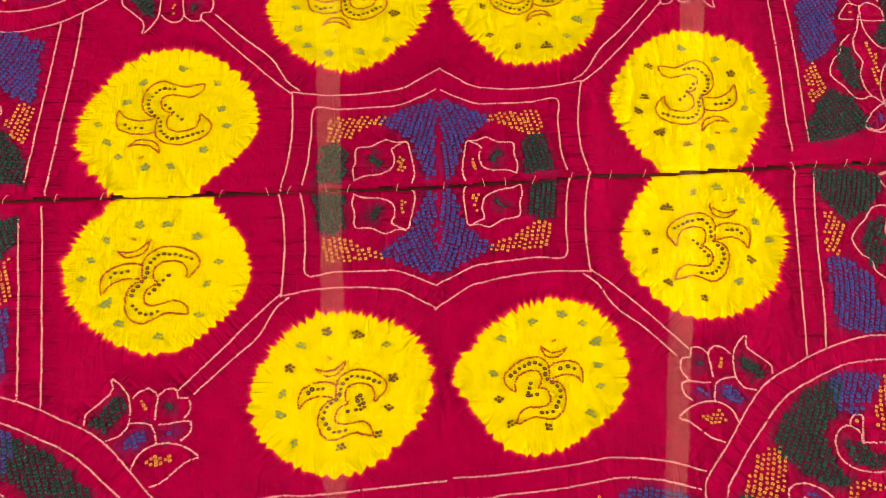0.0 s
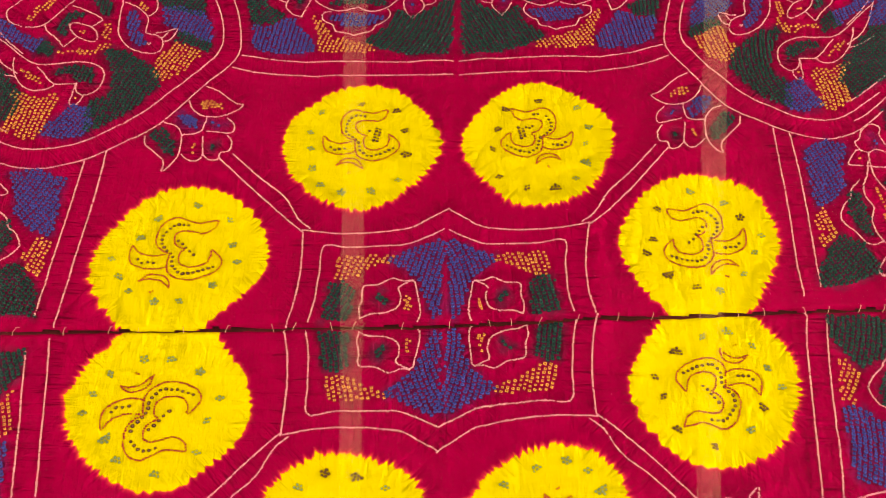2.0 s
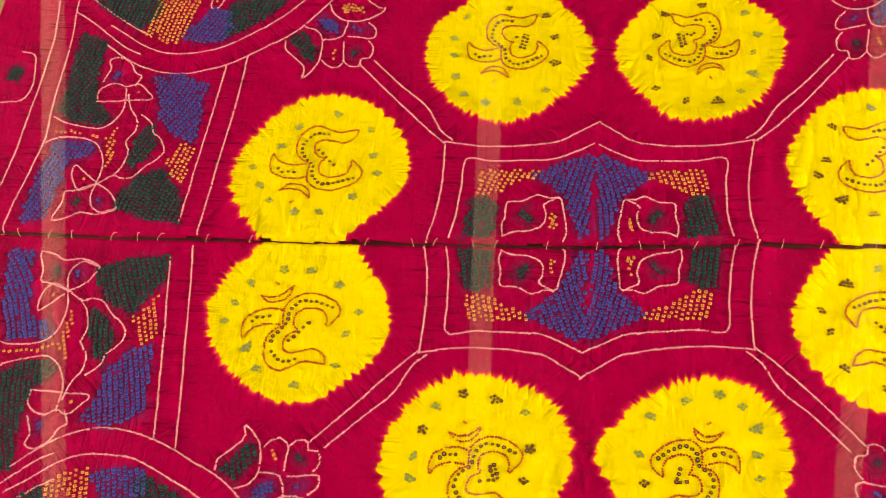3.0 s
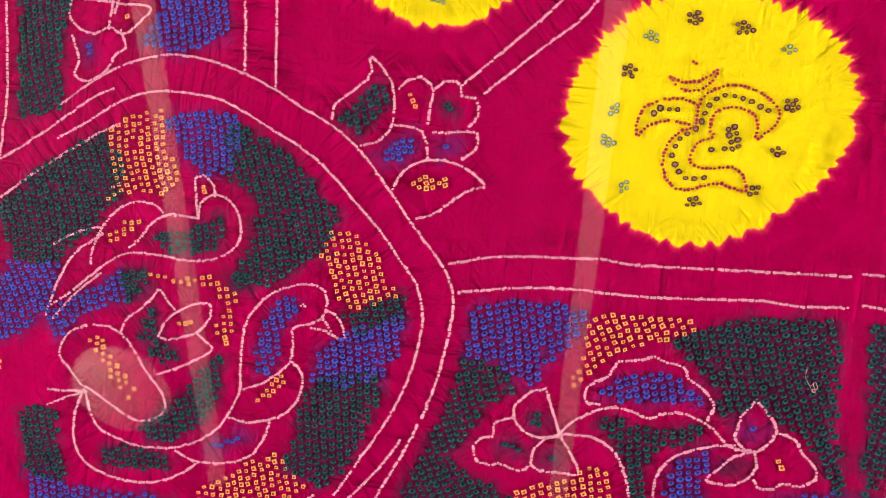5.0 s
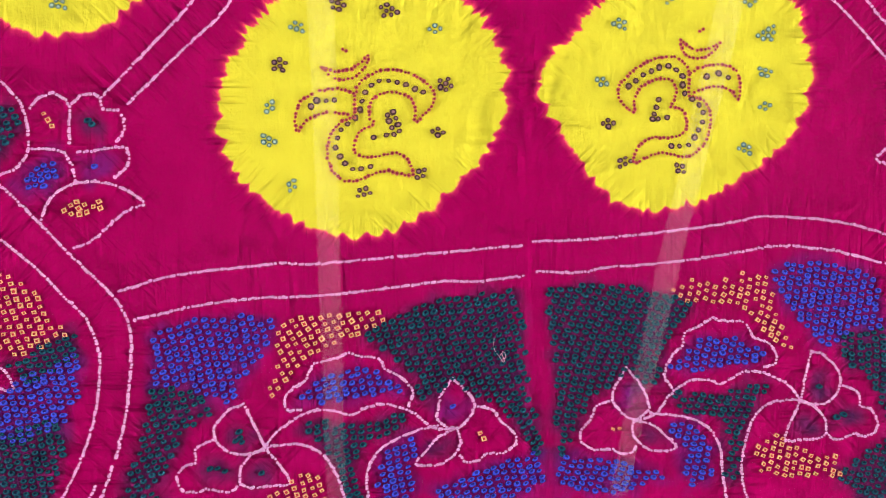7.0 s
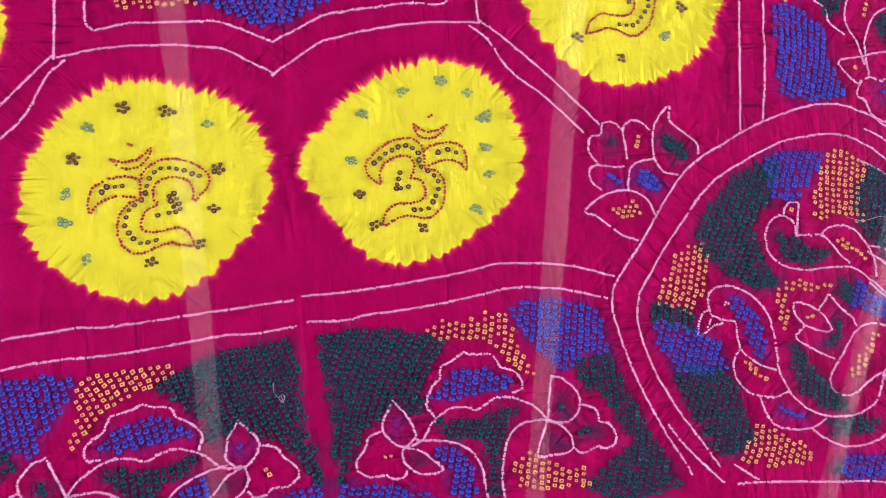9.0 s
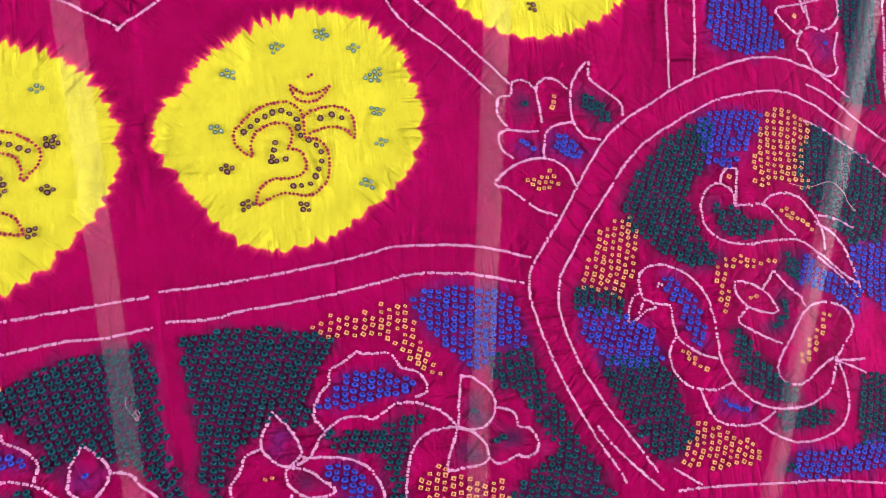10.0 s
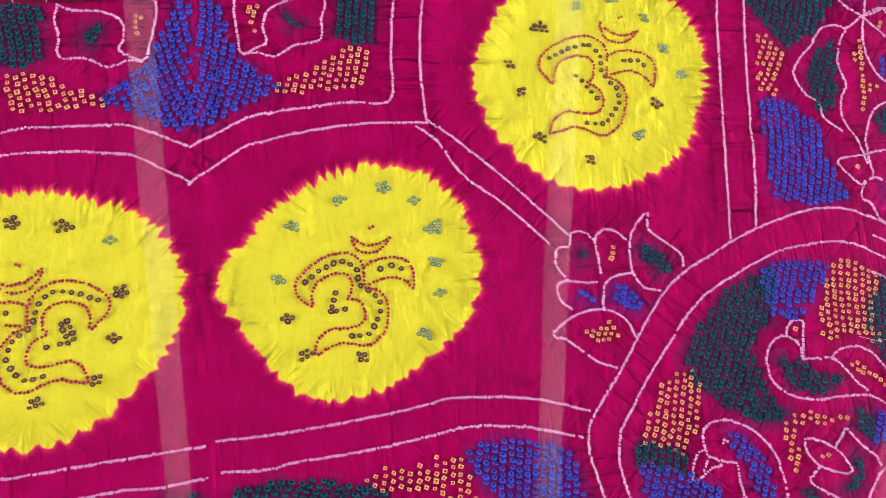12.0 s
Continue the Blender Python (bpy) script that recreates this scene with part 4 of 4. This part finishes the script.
    m.patch("blue", (-48.6, -454.0), (-16.4, -441.4), (12.5, -433.6), (16.3, -450.7), (-24.2, -460.3))
    m.patch("blue", (-43.8, -404.7), (-40.4, -397.2), (-38.1, -402.1))
    m.patch("green", (-219.4, -386.9), (-195.5, -391.0), (-190.8, -401.3), (-207.9, -410.8), (-216.4, -434.0), (-229.3, -450.5), (-198.7, -464.6), (-179.6, -473.6), (-195.6, -493.8), (-254.9, -491.6), (-236.9, -447.9), (-225.8, -413.2))
    m.patch("green", (-84.9, -350.4), (-62.4, -340.6), (-43.1, -334.8), (-3.9, -331.8), (0.3, -351.9), (2.6, -382.6), (10.3, -416.4), (13.7, -429.9), (7.5, -420.3), (-8.6, -398.1), (-26.2, -390.0), (-40.6, -381.4), (-57.6, -394.2), (-63.0, -377.4), (-76.3, -365.0), (-91.0, -356.4))
    m.patch("green", (-131.3, -411.3), (-112.1, -411.6), (-94.6, -413.5), (-71.6, -405.0), (-74.1, -412.4), (-97.1, -421.0), (-103.1, -429.0), (-102.8, -446.9), (-97.7, -461.3), (-102.8, -462.1), (-107.0, -440.3), (-117.6, -423.8))
    m.patch("green", (-175.2, -420.2), (-171.2, -411.3), (-165.5, -417.8), (-170.0, -422.1))
    m.patch("green", (-194.2, -438.2), (-184.0, -432.4), (-175.3, -439.2), (-184.9, -440.5))
    m.patch("green", (-164, -442), (-156.7, -436.6), (-155.1, -441.4))
    m.patch("green", (-54.4, -428.5), (-43.9, -423.4), (-46.6, -428.8))
    m.patch("orange", (-149.1, -345.9), (-123.6, -341.0), (-79.4, -339.2), (-84.9, -350.4), (-107.8, -358.5), (-130.9, -368.4), (-139.6, -383.8), (-152.3, -396.2), (-159.2, -397.1), (-149.4, -374.3))
    m.patch("orange", (-180.8, -462.0), (-153.0, -454.2), (-133.7, -436.9), (-118.7, -445.6), (-119.7, -467.5), (-179.3, -476.5))
    m.patch("orange", (-28.4, -418.4), (-19.1, -414.6), (-20.2, -425.0))


def motif_side_panel(m):
    """Upright panel with a climbing vine, drawn in millimetres on the lower left quarter."""
    m.stroke("pale", (-415.8, -36.2), (-410.5, -75.7), (-404.2, -119.6), (-397.5, -173.0), (-392, -217))
    m.stroke("pale", (-394.6, -23.2), (-389.0, -62.8), (-382.4, -117.7), (-375.6, -170.8), (-369.5, -227.4))
    m.stroke("pale", (-551.7, -42.5), (-550.8, -36.5), (-538.2, -38.6), (-524.7, -44.8), (-507.4, -42.4), (-488.0, -49.9), (-496.0, -66.1), (-511.1, -76.5), (-520.3, -75.4), (-533.3, -70.6), (-544.6, -68.5), (-545.7, -56.9), (-551.7, -42.5))
    m.stroke("pale", (-488.0, -49.9), (-503.8, -45.1), (-514.1, -51.7), (-517.2, -63.6), (-514.0, -76.7))
    m.stroke("pale", (-512.0, -77.7), (-530.4, -70.4), (-539.3, -82.7), (-541.1, -94.3), (-538.0, -99.8), (-528.2, -91.6), (-512.0, -77.7))
    m.stroke("pale", (-513.8, -77.8), (-509.7, -94.7), (-511.4, -111.9), (-519.5, -126.7), (-532.5, -133.5), (-549.5, -136.1), (-564.4, -136.2), (-574.6, -131.4))
    m.stroke("pale", (-569.2, -163.1), (-556.4, -155.2), (-534.5, -148.8), (-517.6, -146.1), (-504.3, -153.3), (-494.7, -168.8), (-492.6, -182.2), (-493.3, -198.5))
    m.stroke("pale", (-512.0, -77.7), (-496.9, -86.9), (-485.9, -84.3), (-473.6, -87.3), (-462.2, -99.4), (-451.9, -107.0), (-443.9, -117.5), (-449.2, -131.8), (-458.5, -140.9), (-461.6, -152.1), (-473.4, -162.5))
    m.stroke("pale", (-496.9, -86.9), (-488.3, -98.7), (-483.3, -115.2), (-486.9, -129.5), (-478.1, -142.6), (-477.7, -156.3), (-485.7, -170.7), (-490.3, -187.4))
    m.stroke("pale", (-523.5, -180.9), (-503.4, -180.6), (-486.0, -181.6), (-464.8, -182.2), (-471.8, -193.7), (-481.2, -201.6), (-493.3, -198.5), (-503.5, -203.3), (-515.6, -200.7), (-523.2, -193.4), (-523.5, -180.9))
    m.stroke("pale", (-519.9, -206.6), (-513.1, -221.9), (-515.0, -232.8), (-503.9, -235.8), (-491.8, -227.6), (-486.1, -216.4), (-479.1, -210.4), (-484.3, -200.3))
    m.patch("green", (-487.3, -52.7), (-454.8, -41.8), (-418.6, -36.4), (-419.5, -59.4), (-430.0, -77.2), (-443.2, -95.1), (-468.2, -85.8), (-484.7, -64.1))
    m.patch("green", (-479.8, -98.0), (-465.9, -108.2), (-456.6, -124.1), (-460.1, -146.5), (-469.7, -141.9), (-477.5, -120.3))
    m.patch("green", (-563.7, -172.6), (-549.2, -160.1), (-516.3, -151.6), (-508.6, -159.2), (-526.6, -180.1), (-529.8, -213.0), (-524.7, -254.9), (-550.5, -265.7), (-555.3, -226.4), (-558.0, -194.1))
    m.patch("green", (-535.8, -53.2), (-529.5, -49.8), (-526.9, -60.2), (-532.5, -61.8))
    m.patch("orange", (-418.8, -76.3), (-410.7, -120.2), (-423.8, -132.3), (-436.8, -111.3), (-441.9, -100.6))
    m.patch("orange", (-506.8, -94.5), (-498.4, -105.2), (-498.7, -133.3), (-490.6, -157.5), (-503.4, -144.9), (-508.9, -134.2), (-530.2, -142.8), (-567.3, -147.8), (-568.7, -142.3), (-536.9, -139.5), (-509.6, -131.5))
    m.patch("orange", (-532.3, -82.1), (-525.4, -78.7), (-524.6, -89.0))
    m.patch("orange", (-485.4, -188.6), (-477.7, -187.8), (-478.4, -194.3))
    m.patch("blue", (-433.6, -138.6), (-415.6, -131.6), (-412.6, -158.4), (-410.2, -195.4), (-440.3, -209.0), (-463.2, -206.1), (-452.8, -178.4), (-452.1, -156.7))
    m.patch("blue", (-583.8, -38.7), (-563.2, -40.3), (-554.7, -80.9), (-547.5, -109.2), (-525.8, -113.1), (-520.2, -124.0), (-562.9, -130.4), (-575.4, -94.1))
    m.patch("blue", (-514.5, -57.6), (-504.7, -54.0), (-505.6, -62.8))
    m.patch("blue", (-510.2, -210.9), (-503.6, -207.6), (-503.7, -220.9))


def motif_outer_border(m):
    """Border lines with pendant fruits, drawn in millimetres on the lower left quarter."""
    m.stroke("pale", (-624.1, -38.3), (-612.8, -91.2), (-606.8, -119.8), (-600.2, -159.2), (-592.6, -197.5), (-588.3, -229.9), (-585, -267), (-587.6, -309.2), (-591.6, -345.5))
    m.stroke("pale", (-602.8, -24.9), (-596.5, -60.4), (-587.3, -95.1), (-576.8, -134.5), (-575.0, -156.9), (-572.4, -184.5), (-566.6, -227.6), (-563.8, -259.3), (-565.3, -296.1), (-565.3, -326.9), (-568.1, -367.6), (-573.5, -407.7))
    m.stroke("pale", (-311.2, -507.0), (-329.8, -511.2), (-367.5, -520.2), (-416.8, -530.0), (-447.9, -534.4), (-502.2, -546.8))
    m.stroke("pale", (-670.3, -53.6), (-656.4, -46.6), (-637.9, -45.3), (-626.8, -62.6), (-621.2, -83.0), (-625.5, -101.0), (-640.9, -112.1), (-657.3, -109.3), (-667.2, -77.5), (-670.3, -53.6))
    m.stroke("pale", (-638.8, -183.6), (-610.9, -185.4), (-601.3, -198.4), (-599.7, -214.7), (-603.8, -242.3), (-619.9, -248.4))
    m.patch("orange", (-652.8, -70.4), (-645.9, -54.9), (-635.6, -87.0), (-643.9, -90.6))
    m.patch("green", (-630.4, -212.3), (-618.7, -211.1), (-614.1, -227.1), (-625.8, -228.3))


def motif_sign(m, kind):
    """Sacred sign with beaded outline, drawn in millimetres on the lower left quarter."""
    m.stroke("rust", (-118.4, -194.2), (-112.8, -199.8), (-105.9, -200.9), (-97.9, -198.5), (-93.5, -193.8), (-91.0, -186.9), (-95.5, -190.6), (-101.6, -194.8), (-109.8, -196.2), (-118.4, -194.2))
    m.stroke("rust", (-106.0, -183.1), (-104.2, -184.3))
    m.stroke("rust", (-103.5, -221.6), (-113.7, -220.2), (-120.3, -221.5), (-128.3, -225.6), (-134.0, -231.9), (-134.4, -222.8), (-131.3, -214.0), (-123.5, -208.9), (-115.3, -206.8), (-106.9, -206.7), (-100.0, -208.8))
    m.stroke("rust", (-100, -223), (-99.5, -212.8), (-97.2, -204.2), (-89.7, -197.8), (-80.1, -195.0), (-70.0, -196.1), (-59.6, -200.8), (-53.0, -206.9), (-52.9, -215.3), (-63.1, -225.6), (-63.4, -217.9), (-66.5, -211.5), (-73.4, -208.8), (-80.1, -208.3), (-88.0, -211.7), (-90.7, -217.0), (-90.5, -223.8), (-87.8, -226.9), (-95.7, -231.0), (-99.8, -238.2), (-99.2, -243.9), (-93.8, -246.8), (-83.9, -245.8), (-75.7, -244.3), (-68.7, -247.7), (-65.7, -253.5), (-65.8, -257.9), (-72.5, -256.9), (-81.1, -255.1), (-90.8, -257.7), (-98.8, -261.0), (-105.6, -261.0), (-112.2, -256.5), (-115.3, -250.0), (-116.0, -241.5), (-113.9, -232.8), (-107.9, -226.4), (-100, -223))
    m.stroke("plum", (-58.7, -208.4), (-63.9, -206.2), (-69.8, -203.4), (-77.6, -201.8), (-84.3, -201.3), (-90.4, -205.2), (-94.8, -210.7), (-96.4, -219.3), (-102.9, -226.6), (-108.9, -232.3), (-110.6, -241.0), (-107.8, -247.5), (-103.9, -252.2), (-99.6, -254.2), (-90.4, -252.6))
    m.stroke("plum", (-125.9, -216.9), (-121.3, -213.1), (-116.2, -213.6), (-111.2, -213.2))
    if kind == "a":
        m.stroke("plum", (-95.5, -236.5), (-89.5, -231.5), (-84.0, -225.5), (-78.5, -221.5))
        return
    m.patch("plum", (-83.7, -219.8), (-74.0, -217.9), (-71.2, -235.4), (-83.3, -236.6), (-93.1, -238.6), (-87.1, -232.6), (-80.6, -232.0))


cloth = tagged(new("dyed_cloth"), "crimson tie-dyed cotton cloth with yellow rounds and beaded outlines", "cloth")
cloth.matrix_world = SLOPE

MOTIFS = (
    ("centre_panel", motif_centre, "small tied dots in a stepped frame round a leaf"),
    ("flower_spray", motif_flower, "outlined leaf and petals in pale tied dots"),
    ("bird_medallion", motif_medallion, "round medallion with birds in pale tied dots"),
    ("vine_panel", motif_floral_panel, "arched vines and blossoms in pale tied dots"),
    ("climbing_vine", motif_side_panel, "climbing vine in pale tied dots"),
    ("border_lines", motif_outer_border, "double border lines in pale tied dots"),
)
quarters = {name: Quarter(name) for name in WARP}
for quarter in quarters.values():
    for name, draw, label in MOTIFS:
        m = Motif(quarter)
        draw(m)
        m.build(name, cloth, "pale", label)

# ---- the woven ground: two lengths stitched edge to edge, and the yellow rounds ----
gx, gz = np.meshgrid(GX, GZ, indexing="ij")
owner = np.full(gx.shape, -1)
best = np.full(gx.shape, -1.0)
nearest = np.zeros(gx.shape, int)
above = gz > seam_height(gx)
for i, disc in enumerate(DISCS):
    deep = disc_depth(disc, gx, gz)
    deep = np.where(above == disc[0].startswith("upper"), deep, -1.0)
    nearest = np.where(deep > best, i, nearest)
    owner = np.where((deep > best) & (deep > -0.010), i, owner)
    best = np.maximum(best, deep)
RIM = np.zeros((len(GX), len(GZ), 4))
for i, (name, kind, (cx, cz), radii, *_) in enumerate(DISCS):
    dx, dz = gx - cx / 1000, gz - cz / 1000
    far = np.hypot(dx, dz) + 1e-6
    out = np.array((np.sign(cx) * 0.97, 0.25)) if kind == "a" else np.array((0.0, -np.sign(cz)))
    flame = np.clip(0.35 + 1.1 * (dx * out[0] + dz * out[1]) / far, 0.06, 1)
    mine = (nearest == i)[:, :, None]
    RIM = np.where(mine, np.stack([0.085 * dx / far + i, 0.085 * dz / far, flame, far], 2), RIM)
    angle = np.linspace(-math.pi, math.pi, 200, endpoint=False)
    reach = ring_radius(radii, angle)[:, None]
    edge = np.stack([np.cos(angle), np.sin(angle)], 1) * reach + np.array((cx, cz)) / 1000
    gather(edge[(edge[:, 1] > seam_height(edge[:, 0])) == name.startswith("upper")], 0.8)
spread_gather(0.0075)
DYE[:, :, 2] = np.clip(0.5 + best / 0.04, 0, 1)
DYE[:, :, 0] *= best < 0
DYE[:, :, 1] *= best < 0

side = 0.689 + 0.010 * (value_noise(GZ * 14 + 2, GZ * 0) - 0.5) - 0.020 * np.exp(-((GZ + 0.016) / 0.012) ** 2)
open_seam = 0.0009 + 0.0016 * value_noise(GX * 55 + 4, GX * 0 + 6)


def ground_mesh(name, chosen, parent, label):
    """One piece of the woven ground, from the faces chosen on the common grid."""
    i, j = np.nonzero(chosen)
    nz = len(GZ)
    quads = np.stack([i * nz + j, (i + 1) * nz + j, (i + 1) * nz + j + 1, i * nz + j + 1], 1)
    used, index = np.unique(quads, return_inverse=True)
    x, z = gx.ravel()[used], gz.ravel()[used]
    me = bpy.data.meshes.new(name)
    me.vertices.add(len(used))
    me.vertices.foreach_set("co", np.stack([x, -lift(x, z), z], 1).ravel())
    me.loops.add(len(quads) * 4)
    me.loops.foreach_set("vertex_index", index.ravel())
    me.polygons.add(len(quads))
    me.polygons.foreach_set("loop_start", np.arange(len(quads)) * 4)
    me.polygons.foreach_set("use_smooth", np.ones(len(quads), bool))
    me.update(calc_edges=True)
    colour = np.ones((len(used), 4))
    colour[:, :3] = DYE.reshape(-1, 3)[used]
    me.attributes.new("dye", "FLOAT_COLOR", "POINT").data.foreach_set("color", colour.ravel())
    me.attributes.new("rim", "FLOAT_COLOR", "POINT").data.foreach_set("color", RIM.reshape(-1, 4)[used].ravel())
    me.attributes.new("gather", "FLOAT_COLOR", "POINT").data.foreach_set("color", GATHER.reshape(-1, 4)[used].ravel())
    me.materials.append(CLOTH)
    ob = new(name, me)
    ob.parent = parent
    ob["label"] = label
    return ob


mx, mz = gx[:-1, :-1] + STEP / 2, gz[:-1, :-1] + STEP / 2
face_owner = owner[:-1, :-1]
off_seam = mz - seam_height(mx)
whole = (np.abs(mx) < side[None, :-1]) & (np.abs(off_seam) > open_seam[:-1, None])
ground_mesh("upper_length", whole & (face_owner < 0) & (off_seam > 0), cloth, "crimson cotton with darker dyed blocks")
ground_mesh("lower_length", whole & (face_owner < 0) & (off_seam <= 0), cloth, "crimson cotton with darker dyed blocks")

BLOSSOM = ((-1, 0.5), (0, 0.5), (-0.5, -0.4), (0.5, -0.4), (1, 0.5), (0.1, 1.3), (1.5, -0.4), (-1.5, -0.4))
for i, (name, kind, centre, radii, sits, hues, places) in enumerate(DISCS):
    upper = name.startswith("upper")
    disc = ground_mesh("yellow_round", whole & (face_owner == i) & ((off_seam > 0) == upper), cloth, "bright yellow resist-dyed round with a serrated edge")
    m = Motif(quarters[name], sits)
    motif_sign(m, kind)
    m.build("sign_outline", disc, "rust", "")
    for hue, (x, z) in zip(hues, places):
        way, flip = RNG.uniform(-0.7, 0.7), RNG.choice((-1, 1))
        count = RNG.randint(6, 9) if hue.isupper() else RNG.randint(4, 6)
        dots = [(x / 1000 + 0.0037 * (a * math.cos(way) - flip * b * math.sin(way)), z / 1000 + 0.0037 * (a * math.sin(way) + flip * b * math.cos(way))) for a, b in BLOSSOM[:count]]
        knot_mesh("blossom", dots, 0.0015, KNOTS["teal" if hue in "tT" else "plum"], disc)

# ---- the seam: a hem strip behind the gap, darker than the cloth, and pale stitches across it ----
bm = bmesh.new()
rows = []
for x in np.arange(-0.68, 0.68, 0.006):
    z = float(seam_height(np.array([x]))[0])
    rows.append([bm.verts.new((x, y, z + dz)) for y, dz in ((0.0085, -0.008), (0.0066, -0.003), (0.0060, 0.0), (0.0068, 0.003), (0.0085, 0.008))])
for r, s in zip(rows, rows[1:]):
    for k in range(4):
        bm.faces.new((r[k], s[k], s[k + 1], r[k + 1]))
part("hem", bm, SEAM_RED, cloth, "dark crimson hem strip behind the seam gap")
bm = bmesh.new()
tube(bm, [(-0.0006, 0.003, -0.0055), (-0.0003, -0.0015, -0.003), (0.0003, -0.0020, 0.003), (0.0006, 0.003, 0.0055)], 0.00032)
stitch = part("stitch", bm, THREAD, cloth, "pale cotton stitch")
x = -0.655
first = True
while x < 0.66:
    z = float(seam_height(np.array([x]))[0])
    ob = stitch if first else stitch.copy()
    if not first:
        scene.collection.objects.link(ob)
    ob.matrix_local = pose(x, -0.0005, z, 0, RNG.uniform(-35, 25), 0)
    first = False
    x += RNG.uniform(0.022, 0.050)


# ---- lint on the cloth ----
def loose_thread(points, radius, label):
    """A fine loose thread that lies on the cloth, bent through a few places in millimetres."""
    p = smooth_path(np.array(points) / 1000, 0.0015)
    bm = bmesh.new()
    tube(bm, [(a, -float(lift(np.array([a]), np.array([c]))[0]) - 0.0014, c) for a, c in p], radius, 4)
    ob = part("loose_thread", bm, THREAD)
    ob.matrix_world = SLOPE
    return tagged(ob, label, "thread", "loose threads")


LINT = [
    [(-15.3, -358.0), (-15.2, -364.2), (-12.3, -369.0), (-9.1, -373.1)],
    [(-11.6, -368.9), (-9.3, -366.2), (-7.8, -370.2), (-11.3, -371.3), (-8.5, -373.0), (-10.4, -367.7)],
    [(442.8, -262.8), (457.6, -266.6), (476.0, -263.9), (485.8, -271.9), (488.8, -280.1), (494.4, -286.6), (490.3, -284.3), (494.1, -281.3)],
]
loose_thread(LINT[0], 0.00011, "short curled pale thread lying on the cloth")
loose_thread(LINT[1], 0.00017, "tangled knot of pale lint on the cloth")
loose_thread(LINT[2], 0.00016, "long wavy pale thread lying across the medallion")
